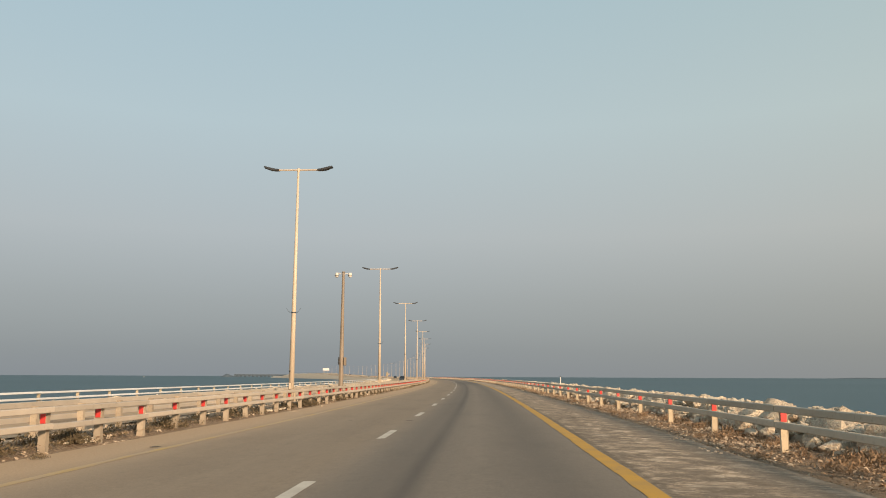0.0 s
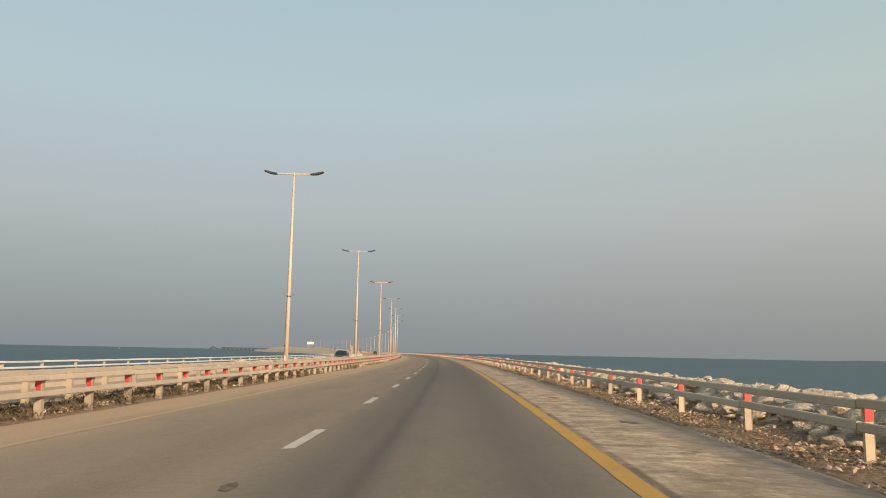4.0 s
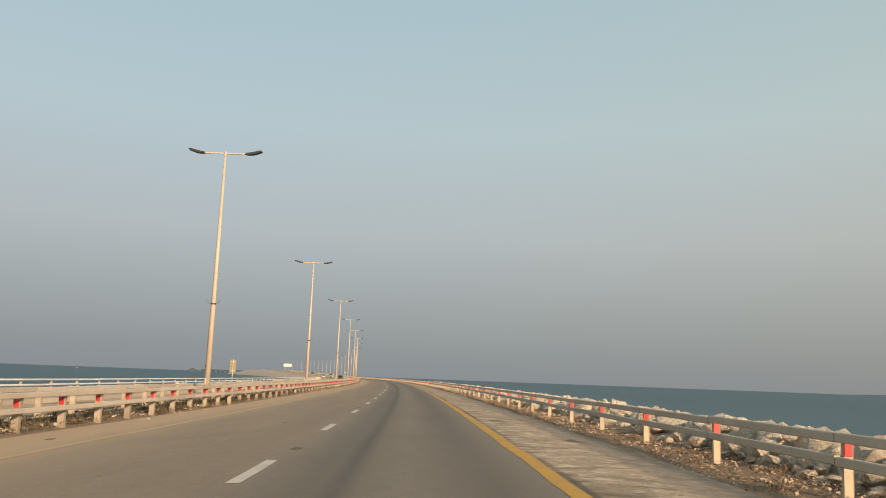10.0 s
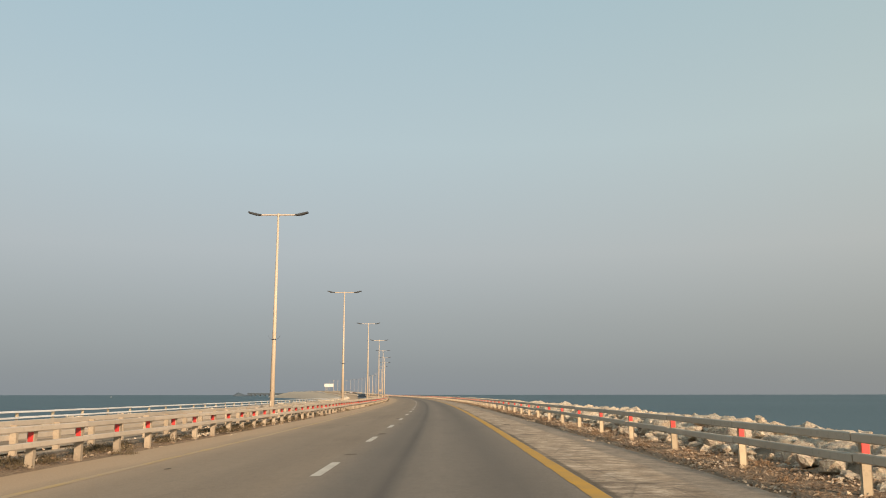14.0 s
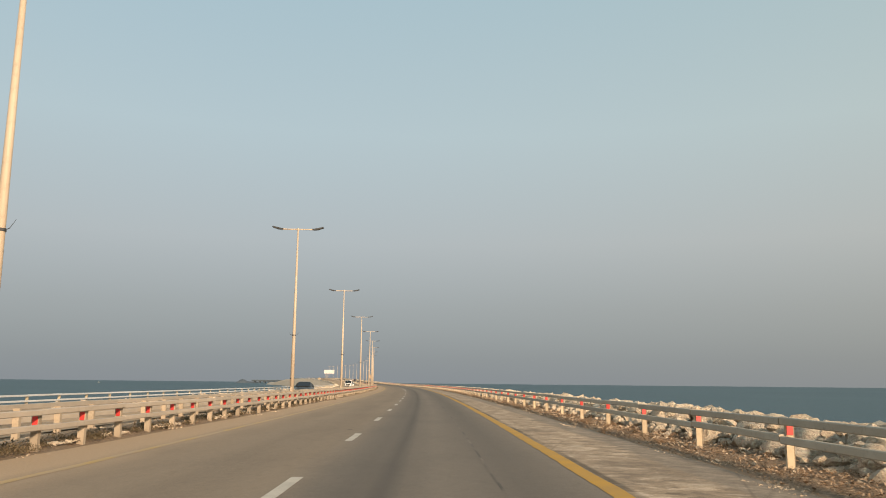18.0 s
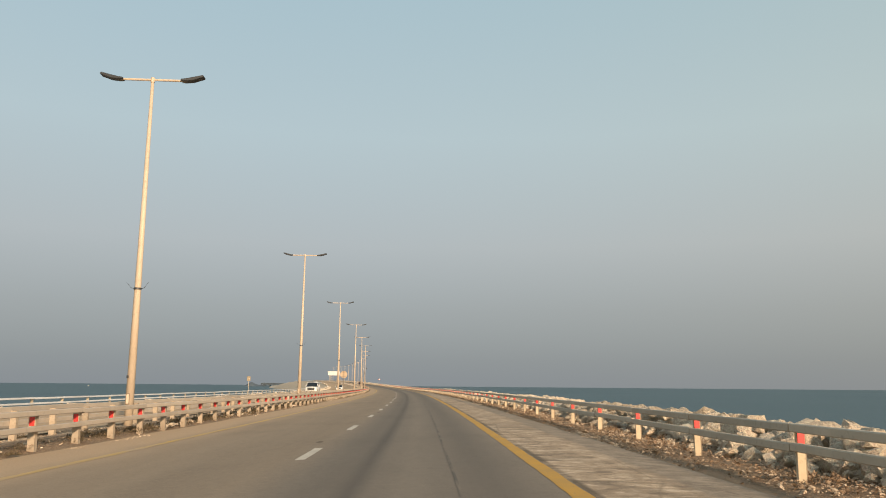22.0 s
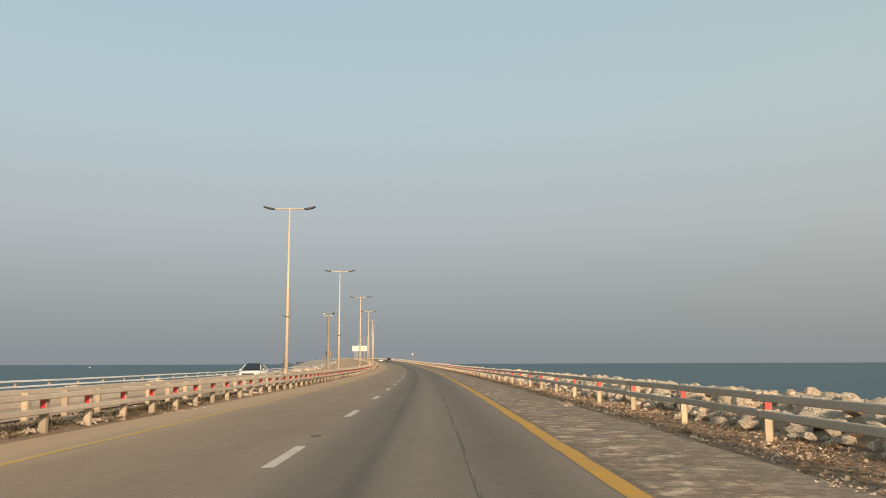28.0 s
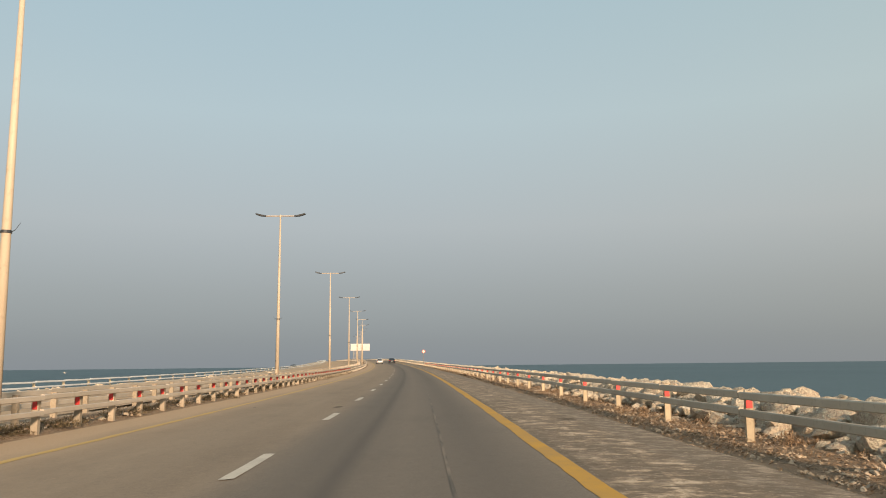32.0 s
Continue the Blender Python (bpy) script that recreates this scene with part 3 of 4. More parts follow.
patch(584.0, 0.45, 0.36, 0.75, 1)
patch(585.6, 5.0, 0.42, 0.6, 2)
patch(606.8, -0.36, 0.29, 0.26, 3, hollow, 0.6)
patch(92.6, 4.85, 0.95, 0.7, 5, stain)
patch(99.0, 1.35, 0.26, 0.45, 6)
rnd = random.Random(77)
for k in range(-1, 100):
    s = PHASE + DASH * k
    if rnd.random() < 0.55:
        patch(s + rnd.uniform(0.6, 4.5), -0.08 + rnd.gauss(0, 0.12), rnd.uniform(0.07, 0.17), rnd.uniform(0.12, 0.4), 10 + k)
    if rnd.random() < 0.3:
        patch(s + rnd.uniform(0, 9), rnd.choice((-3.2, -1.6, -4.3)) + rnd.gauss(0, 0.3), rnd.uniform(0.05, 0.12), rnd.uniform(0.1, 0.25), 200 + k)
    if rnd.random() < 0.5:
        patch(s + rnd.uniform(0, 9), rnd.uniform(4.2, 5.2), rnd.uniform(0.15, 0.42), rnd.uniform(0.12, 0.4), 400 + k, hollow, 0.75)


# ---- guard rails ----
def beam_mesh(name, face, mat, height=0.135):
    """A 4 m steel box beam with folded edges, face = +1 looks to +x."""
    h = height
    prof = [(-0.035, 0.008), (-0.027, 0.0), (0.042, 0.0), (0.055, 0.013), (0.055, h - 0.013), (0.042, h), (-0.027, h), (-0.035, h - 0.008)]
    if face < 0:
        prof = [(-x, z) for x, z in prof][::-1]
    return mesh_of(name, extrude(bmesh.new(), prof, 0.0, 3.985), mat)


def post_mesh(name, height, depth=0.13, width=0.11, mat=None):
    """A folded channel post: a broad front plate with two returned sides."""
    bm = bmesh.new()
    a, t, d = width / 2, 0.012, depth / 2
    prof = [(-a, -d), (a, -d), (a, d), (a - t, d), (a - t, -d + t), (-a + t, -d + t), (-a + t, d), (-a, d)]
    lo = [bm.verts.new((x, y, -0.12)) for x, y in prof]
    hi = [bm.verts.new((x, y, height)) for x, y in prof]
    for i in range(len(prof)):
        j = (i + 1) % len(prof)
        bm.faces.new((lo[i], lo[j], hi[j], hi[i]))
    bm.faces.new(hi)
    return mesh_of(name, bm, mat or post_paint)


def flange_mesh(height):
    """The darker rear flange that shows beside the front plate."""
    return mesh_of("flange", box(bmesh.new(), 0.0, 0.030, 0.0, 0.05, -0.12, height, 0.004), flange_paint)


REFL = mesh_of("reflector", box(bmesh.new(), -0.049, 0.049, -0.008, 0.0, 0.0, 0.168, 0.003), red_film)
BEAMS = {"right": (beam_mesh("beam", -1, galvanised, 0.112), 0.112), "left": (beam_mesh("beam", 1, cream_beam, 0.105), 0.105),
         "median": (beam_mesh("beam", -1, cream_beam, 0.12), 0.12), "outer": (beam_mesh("beam", 1, silver_rail, 0.10), 0.10)}


def rail_run(where, line, per_beam, u, ground, tops, face, posts, label, group, reflect=False, flange=None):
    """One stretch of guard rail. line: where its posts stand and where the next stretch begins; a beam spans per_beam posts."""
    head = thing("guard_rail", M(line[0], u, ground), label, "guard rail", group)
    back = M(line[0], u, ground).inverted()
    rnd = random.Random(int(line[0] * 7 + u * 13))
    half = max(v.co.x for v in posts.vertices)
    front = min(v.co.y for v in posts.vertices)
    beam, thick = BEAMS[where]
    for s in line[:-1]:
        lean = Matrix.Rotation(rnd.gauss(0, 0.012), 4, "X") @ Matrix.Rotation(rnd.gauss(0, 0.012), 4, "Y")
        post = put("post", posts, head, back @ M(s, u, ground + rnd.gauss(0, 0.006)) @ lean)
        if flange:
            put("flange", flange, post, Matrix.Translation((half, 0, 0)), "darker brown rear flange")
        if reflect:
            put("reflector", REFL, post, Matrix.Translation((0.0, front - 0.003, tops[1] - 0.004)) @ Matrix.Rotation(rnd.gauss(0, 0.05), 4, "Z"), "red reflective plate")
    for i in range(0, len(line) - 1, per_beam):
        long = line[min(i + per_beam, len(line) - 1)] - line[i]
        for top in tops:
            put("beam", beam, head, back @ M(line[i], u + face * (half + 0.037), ground + top - thick + rnd.gauss(0, 0.006)) @ Matrix.Rotation(rnd.gauss(0, 0.0014), 4, "X") @ Matrix.Diagonal((1, long / 4.0, 1, 1)))
    return head


POST_R, POST_L, POST_M, POST_F = post_mesh("post", 0.75, 0.06, 0.105), post_mesh("post", 0.77, 0.11, 0.14, dirty_post), post_mesh("post", 0.72, 0.11, 0.14, dirty_post), post_mesh("post", 0.80, 0.12, 0.12)
FLANGE = flange_mesh(0.74)
SEA_SIDE = [(-25.9, 10), (13.8, 18), (86.2, 17), (153.4, 18), (225.95, 30), (346.9, 18), (418.8, 35), (559.4, 37), (708.4, 19), (784.1, 40), (943.7, 0)]  # where a stretch begins, and its posts, about 4 m apart
for (s, n), (s_next, _) in zip(SEA_SIDE, SEA_SIDE[1:]):
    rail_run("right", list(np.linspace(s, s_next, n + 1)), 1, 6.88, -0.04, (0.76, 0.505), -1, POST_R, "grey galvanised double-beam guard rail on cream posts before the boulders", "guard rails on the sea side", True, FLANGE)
MEDIAN = [13.89, 38.10, 64.71, 86.64, 158.02, 184.38, 206.40, 232.75, 256.72, 303.55, 352.10, 422.08, 470.46, 516.60, 565.09, 589.45, 614.01, 688.09, 712.76, 738.90, 762.64, 788.58]  # a post of the median stands here; the others lie evenly between, about 2 m apart
steps = [round((b - a) / 2.012) for a, b in zip(MEDIAN, MEDIAN[1:])]
marks = [sum(steps[:i]) for i in range(len(MEDIAN))]


def post_line(i):
    """The way along the road to the median's post of that number."""
    i -= 20
    if i > marks[-1]:
        return MEDIAN[-1] + 2.012 * (i - marks[-1])
    return float(np.interp(i, marks, MEDIAN)) if i > 0 else MEDIAN[0] + 2.012 * i


for k in range(14):  # the median: road side and far side
    line = [post_line(32 * k + i) for i in range(33)]
    rail_run("left", line, 2, -5.68, -0.165, (0.785, 0.50), 1, POST_L, "sunlit cream double-beam guard rail along the median", "guard rails of the median", True)
    rail_run("median", [s + 0.9 for s in line], 2, -7.5, -0.20, (0.80, 0.50), -1, POST_M, "sunlit cream guard rail facing the opposite carriageway", "guard rails of the median")
for k in range(-6, 5):  # outer edge of the opposite carriageway
    rail_run("outer", [560.0 + 96.0 * k + 4.0 * i for i in range(25)], 1, -20.2, -0.53, (0.86, 0.56), 1, POST_F, "thin silver guard rail above the sea", "guard rails of the opposite carriageway")


def rail_rest(name, s_from, s_to, step, u, ground, tops, face, mat):
    """The far end of a run, where posts and beams are too small to tell apart."""
    verts, faces = [], []
    n = int((s_to - s_from) / 8)
    for top in tops:
        for i in range(n):
            base = len(verts)
            for s in (s_from + 8 * i, s_from + 8 * (i + 1)):
                for du, z in ((0.03, top - 0.135), (0.085, top - 0.135), (0.085, top), (0.03, top)):
                    verts.append(W(s, u + face * du, ground + z))
            for a in range(4):
                faces.append((base + a, base + (a + 1) % 4, base + 4 + (a + 1) % 4, base + 4 + a))
    for i in range(int((s_to - s_from) / step)):
        base, s = len(verts), s_from + i * step
        for z in (0.0, tops[0]):
            for du, ds in ((-0.05, -0.06), (0.05, -0.06), (0.05, 0.06), (-0.05, 0.06)):
                verts.append(W(s + ds, u + du, ground + z))
        for a in range(4):
            faces.append((base + a, base + (a + 1) % 4, base + 4 + (a + 1) % 4, base + 4 + a))
        faces.append((base + 4, base + 5, base + 6, base + 7))
    put(name, bulk(name, verts, faces, mat), label="distant guard rail running on along the causeway", category="guard rail", kind="stuff")


rail_rest("guard_rail", 943.7, 1326, 4, 6.88, -0.04, (0.76, 0.505), -1, galvanised)
rail_rest("guard_rail", post_line(448), 1326, 2, -5.68, -0.165, (0.785, 0.50), 1, cream_beam)
rail_rest("guard_rail", post_line(448) + 0.9, 1326, 2, -7.5, -0.20, (0.80, 0.50), -1, cream_beam)
rail_rest("guard_rail", 1040.0, 1326, 4, -20.2, -0.53, (0.86, 0.56), 1, silver_rail)


# ---- street lamps ----
def street_lamp(m):
    top = 10.81  # the base stands on the median's ground
    lamp = thing("street_lamp", m, "tall cream street lamp with two dark heads on the median", "street lamp", "street lamps on the median")
    pole = part("pole", tube(bmesh.new(), (0, 0, 0.02), (0, 0, top), 0.127, 0.047, 14), pole_paint, lamp, smooth=True)
    bm = bmesh.new()
    box(bm, -0.22, 0.22, -0.22, 0.22, 0.0, 0.03, 0.006)
    for x in (-0.16, 0.16):
        for y in (-0.16, 0.16):
            tube(bm, (x, y, 0.03), (x, y, 0.09), 0.018, 0.018, 6)
    part("base_plate", bm, galvanised, lamp)
    part("plinth", box(bmesh.new(), -0.3, 0.3, -0.3, 0.3, -0.25, 0.0, 0.02), concrete, lamp, "concrete footing")
    part("access_door", box(bmesh.new(), -0.070, 0.010, -0.131, -0.10, 0.78, 1.06, 0.006), pole_paint, pole, "small access door in a raised frame")
    bm = bmesh.new()
    for x0, x1, z0, z1 in ((-0.085, -0.072, 0.765, 1.075), (0.012, 0.025, 0.765, 1.075), (-0.071, 0.011, 0.765, 0.778), (-0.071, 0.011, 1.062, 1.075)):
        box(bm, x0, x1, -0.136, -0.09, z0, z1)
    part("door_frame", bm, mast_paint, pole, "brown raised frame of the door")
    part("socket_box", box(bmesh.new(), -0.105, -0.045, -0.128, -0.085, 1.52, 1.60, 0.008), steel_dark, pole, "small dark socket box")
    bm = bmesh.new()
    tube(bm, (0, 0, 4.14), (0, 0, 4.20), 0.112, 0.110, 12)
    part("collar", bm, steel_dark, pole, "dark clamp ring")
    for sx in (-1, 1):
        bm = bmesh.new()
        tube(bm, (sx * 0.1, 0, 4.17), (sx * 0.2, -0.04, 4.2), 0.008, 0.008, 5)
        tube(bm, (sx * 0.2, -0.04, 4.2), (sx * 0.32, -0.06, 4.36), 0.006, 0.005, 5)
        part("flag_bracket", bm, steel_dark, pole, "thin bent bracket")
    bm = bmesh.new()
    tube(bm, (-1.02, 0, top - 0.04), (1.02, 0, top - 0.04), 0.038, 0.038, 8)
    part("cross_arm", bm, pole_paint, lamp)
    bm = bmesh.new()
    tube(bm, (0, 0, top - 0.12), (0, 0, top + 0.03), 0.062, 0.062, 10)
    part("top_cap", bm, pole_paint, lamp)
    for sx in (-1, 1):
        bm = bmesh.new()
        outline = [(0.86, -0.045), (1.0, -0.055), (1.22, -0.03), (1.53, 0.085), (1.55, 0.12), (1.5, 0.155), (1.25, 0.09), (1.0, 0.03), (0.86, 0.012)]
        pts = [(sx * x * 1.035, z + top - 0.02) for x, z in outline]
        extrude(bm, pts if sx > 0 else pts[::-1], -0.13, 0.13)
        bmesh.ops.bevel(bm, geom=list(bm.edges), offset=0.012, segments=1, affect="EDGES")
        head = part("lamp_head", bm, steel_dark, lamp, "dark grey flat lamp head tilted upwards")
        bm = bmesh.new()
        box(bm, 1.18, 1.46, -0.1, 0.1, -0.006, 0.006, 0.003)
        bmesh.ops.transform(bm, verts=bm.verts, matrix=Matrix.Translation((0, 0, top - 0.055)) @ Matrix.Rotation(-0.36, 4, "Y") @ Matrix.Translation((0, 0, -0.41)))
        bmesh.ops.transform(bm, verts=bm.verts, matrix=Matrix.Diagonal((sx, 1, 1, 1)))
        bmesh.ops.recalc_face_normals(bm, faces=bm.faces)
        part("lens", bm, lamp_glass, head, "pale lens under the head")
    return lamp


LAMPS = [(35.8, 0.22), (70.6, 0.17), (104.9, -0.01), (138.6, -0.03), (172.0, 0.03), (206.3, -0.00), (240.6, 0.05), (275.2, 0.01), (309.2, 0.12), (344.2, 0.09), (378.8, -0.02), (412.0, 0.02), (446.1, 0.08), (480.5, 0.16), (514.7, 0.03), (548.8, 0.04), (583.3, 0.07), (618.1, -0.05), (652.4, 0.00), (686.4, -0.02), (720.7, 0.09), (754.9, -0.09), (788.8, 0.08), (823.1, -0.06), (857.2, 0.00), (891.3, -0.02), (925.3, 0.00), (959.4, 0.10)]  # metres along, sideways offset
lamp_u, lamp_z = -6.70, -0.20
first = street_lamp(M(LAMPS[0][0], lamp_u + LAMPS[0][1], lamp_z))
rnd = random.Random(5)
for s, du in [(LAMPS[0][0] - 34.2, 0.1)] + LAMPS[1:] + [(LAMPS[-1][0] + 34.2 * i, 0.0) for i in range(1, 6)]:
    copy_thing(first, M(s, lamp_u + du, lamp_z, rnd.gauss(0, 1.2)) @ Matrix.Rotation(rnd.gauss(0, 0.003), 4, "Y"))


# ---- boulders of the sea side ----
def boulder(seed, fine=2):
    """A weathered limestone block: a rounded, skewed box with chipped corners and a rough skin."""
    bm = bmesh.new()
    bmesh.ops.create_icosphere(bm, subdivisions=fine, radius=1.0)
    r = random.Random(seed)
    off = Vector((r.uniform(0, 90), r.uniform(0, 90), r.uniform(0, 90)))
    turn = Euler((r.gauss(0, 0.3), r.gauss(0, 0.3), r.gauss(0, 0.6))).to_matrix()
    chips = [Vector((r.gauss(0, 1), r.gauss(0, 1), r.gauss(0, 1))).normalized() for _ in range(6)]
    p = r.uniform(3.0, 6.0)
    for v in bm.verts:
        d = v.co.normalized()
        q = turn @ d
        size = 0.92 / (abs(q.x) ** p + abs(q.y) ** p + abs(q.z) ** p) ** (1 / p)
        for c in chips:
            if d.dot(c) > 0.5:
                size = min(size, 0.9 / d.dot(c))
        v.co = d * size * (1 + 0.16 * noise.noise(d * 1.6 + off) + 0.17 * noise.noise(d * 3.7 + off) + 0.15 * noise.noise(d * 8.0 + off))
    return bm


ROCKS = [mesh_of("boulder", boulder(40 + i), rock, True) for i in range(14)]
FAR_ROCKS = [mesh_of("boulder", boulder(40 + i, 1), rock) for i in range(14)]


for me in ROCKS:
    me.set_sharp_from_angle(angle=radians(34))


def mesh_arrays(me):
    co = np.empty(len(me.vertices) * 3)
    me.vertices.foreach_get("co", co)
    fa = np.empty(len(me.loops), int)
    me.loops.foreach_get("vertex_index", fa)
    return co.reshape(-1, 3), fa.reshape(-1, 3)


ROCK_DATA, FAR_DATA = [mesh_arrays(me) for me in ROCKS], [mesh_arrays(me) for me in FAR_ROCKS]
for me in FAR_ROCKS:
    bpy.data.meshes.remove(me)
rnd = random.Random(11)


def rock_rows(s0, s1, seed):
    """Places of boulders along a stretch: a crest row, rows down to the rail and rows down to the sea."""
    r = random.Random(seed)
    s = s0
    while s < s1:
        high = 0.5 + 0.5 * noise.noise(Vector((s * 0.12, 3.3, 0)))
        for u, z, size, keep in ((7.5, 0.02, 0.14, 0.7), (7.8, 0.12, 0.23, 0.85), (8.35, 0.25, 0.32, 0.9), (8.9, 0.27, 0.30, 0.9), (9.4, 0.24, 0.28, 0.9), (9.9, 0.18, 0.36, 0.9), (10.6, -0.1, 0.48, 0.6), (7.4, -0.01, 0.09, 0.8), (7.62, 0.08, 0.11, 0.8), (7.95, 0.24, 0.12, 0.7), (7.75, 0.03, 0.12, 0.7), (8.3, 0.42, 0.12, 0.5), (8.65, 0.44, 0.15, 0.6), (9.05, 0.46, 0.13, 0.8), (9.5, 0.42, 0.14, 0.7)):
            if r.random() < keep:
                k = size * r.choice((0.6, 0.75, 0.85, 0.95, 1.0, 1.05, 1.15)) * (0.9 + 0.2 * high)
                yield (s + r.uniform(-0.3, 0.3), u + r.gauss(0, 0.12), z + 0.10 * (high - 0.5) + r.gauss(0, 0.035), k, r)
        s += r.uniform(0.42, 0.66)


def rock_pose(s, u, z, k, r):
    turn = Euler((r.gauss(0, 0.25), r.gauss(0.0, 0.25), r.choice((0, math.pi)) + r.gauss(0, 0.4))).to_matrix().to_4x4()
    return M(s, u, z) @ turn @ Matrix.Diagonal((k * r.uniform(0.85, 1.15), k * r.uniform(1.0, 1.6), k * r.uniform(0.65, 0.92), 1))


riprap = thing("boulder_bank", M(560, 9.5, -0.3), "bank of pale limestone boulders between the guard rail and sea", "boulders", kind="structure")
back = riprap.matrix_basis.inverted()
near, rest_v, rest_f, base, count = [], [], [], 0, 0
for spot in rock_rows(-20, 1250, 3):
    m = rock_pose(*spot)
    i = rnd.randrange(len(ROCKS))
    if 546 < spot[0] < 600 and spot[1] < 10.4 and count < 290:
        put("boulder", ROCKS[i], riprap, back @ m)
        count += 1
        continue
    co, fa = (ROCK_DATA if spot[0] < 880 and spot[3] > 0.235 and spot[1] < 10.2 else FAR_DATA)[i]
    a = np.array(m)
    rest_v.append(co @ a[:3, :3].T + a[:3, 3])
    rest_f.append(fa + base)
    base += len(co)
rest = bulk("boulders", np.concatenate(rest_v), np.concatenate(rest_f), rock, True)
rest.set_sharp_from_angle(angle=radians(34))
put("boulders", rest, label="long line of pale limestone boulders above the sea", category="boulders", kind="stuff")


# ---- rubble, litter and dry plants beside the rails ----
def scatter(name, mat, per_m, s0, s1, ranges, size, flat, seed, label, category, sides=4):
    """Many small chips or stones, as one mesh: flat ones are bent leaves and chips, the others blocky stones."""
    g = np.random.default_rng(seed)
    n = int((s1 - s0) * per_m)
    knots = g.uniform(s0, s1, n // 45 + 1)
    which = g.integers(0, len(knots), n)
    s = knots[which] + g.normal(0, 0.4, n)
    pick = g.choice(len(ranges), n, p=[r[4] for r in ranges])
    lo, hi, z0, z1 = (np.array([r[i] for r in ranges])[pick] for i in range(4))
    f = np.clip(g.beta(1.3, 1.3, len(knots))[which] + g.normal(0, 0.17, n), 0, 1)
    u, z = lo + (hi - lo) * f, z0 + (z1 - z0) * f
    up = np.array([lift(q) for q in s])
    c = np.stack([(R + u) * np.cos(s / R) - R, (R + u) * np.sin(s / R), z + up], -1)
    a = g.uniform(0, 2 * np.pi, n)
    k = size * np.clip(g.lognormal(0, 0.45, n), 0.4, 1.9)
    tilt = g.normal(0, 0.35, (n, 2))
    ex = np.stack([np.cos(a), np.sin(a), tilt[:, 0]], -1) * k[:, None]
    ey = np.stack([-np.sin(a), np.cos(a), tilt[:, 1]], -1) * (k * g.uniform(0.3, 0.8, n))[:, None]
    if flat:
        q = np.stack([c - ex - ey * 0.4, c + ey + [0, 0, 0.012], c + ex + ey * 0.2, c - ey - [0, 0, -0.006]], 1)
        faces = np.arange(4 * n).reshape(n, 4)
        verts = q.reshape(-1, 3)
    else:
        ez = np.zeros((n, 3))
        ez[:, 2] = k * g.uniform(0.35, 0.7, n)
        corners = []
        for sx, sy, sz, w in ((-1, -1, -0.4, 1), (1, -1, -0.4, 1), (1, 1, -0.4, 1), (-1, 1, -0.4, 1), (-0.7, -0.6, 1, 1), (0.6, -0.8, 0.8, 1), (0.75, 0.6, 1, 1), (-0.55, 0.8, 0.75, 1)):
            corners.append(c + ex * sx * g.uniform(0.75, 1.15, (n, 1)) + ey * sy * 1.3 * g.uniform(0.75, 1.15, (n, 1)) + ez * sz * g.uniform(0.75, 1.15, (n, 1)))
        verts = np.stack(corners, 1).reshape(-1, 3)
        quad = np.array([(4, 5, 6, 7), (0, 1, 5, 4), (1, 2, 6, 5), (2, 3, 7, 6), (3, 0, 4, 7)])
        faces = (quad[None] + 8 * np.arange(n)[:, None, None]).reshape(-1, 4)
    put(name, bulk(name, verts, faces, mat), label=label, category=category, kind="stuff")


scatter("litter", litter, 310, -10, 900, [(5.85, 7.6, -0.03, 0.035, 0.80), (-7.4, -5.6, -0.12, -0.03, 0.20)], 0.022, True, 21, "brown dry leaf litter and chips beside the guard rails", "litter")
scatter("rubble", rubble, 40, -10, 900, [(6.1, 7.7, -0.03, 0.04, 0.62), (-8.2, -5.7, -0.16, -0.12, 0.38)], 0.020, False, 22, "broken pale stones scattered along the verge", "stones")
scatter("pebbles", rubble, 7, -10, 700, [(5.5, 6.1, 0.010, -0.01, 0.7), (-5.6, -5.0, -0.158, -0.14, 0.3)], 0.015, False, 23, "small loose stones on the shoulders", "stones")
scatter("broken_slabs", rock, 24, -10, 900, [(-7.3, -5.75, -0.15, -0.09, 1.0)], 0.045, False, 25, "flat pale stone pieces lying under the median's rails", "stones")


def bushes(name, spots, label, mat, full=1.0):
    """Dry weeds: each is a low heap of small twig ends and leaves round a few longer stalks, all in one mesh."""
    g = np.random.default_rng(8)
    at = np.array([W(s, u, z) for s, u, z, _ in spots])
    k = np.array([q[3] for q in spots])
    made_v, made_f, base = [], [], 0
    for count, spread, lift_by, long, wide in ((180, 0.42, 0.60, 0.16, 0.029), (14, 0.30, 0.40, 0.55, 0.012)):
        n = len(spots) * count
        o = np.repeat(at, count, 0)
        kk = np.repeat(k, count)
        off = np.clip(g.normal(0, spread, (n, 3)), -0.9, 0.9) * [0.9, 1.3, 0.0]
        off[:, 2] = g.uniform(0.0, lift_by, n) * np.clip(1.1 - np.hypot(off[:, 0], off[:, 1]), 0.1, 1.0)
        o = o + off * kk[:, None]
        a, e = g.uniform(0, 2 * np.pi, n), g.uniform(-0.2, 1.35, n)
        d = np.stack([np.cos(a) * np.cos(e), np.sin(a) * np.cos(e), np.sin(e)], -1) * (full * kk * long * g.uniform(0.5, 1.2, n))[:, None]
        b = a + g.normal(0, 0.8, n)
        side = np.stack([-np.sin(b), np.cos(b), g.normal(0, 0.5, n)], -1) * (full * wide * (0.35 + kk) * g.uniform(0.6, 1.3, n))[:, None] * 0.5
        made_v.append(np.stack([o - side, o + side, o + d], 1).reshape(-1, 3))
        made_f.append(np.arange(3 * n).reshape(n, 3) + base)
        base += 3 * n
    put(name, bulk(name, np.concatenate(made_v), np.concatenate(made_f), mat), label=label, category="dry weeds", kind="stuff")


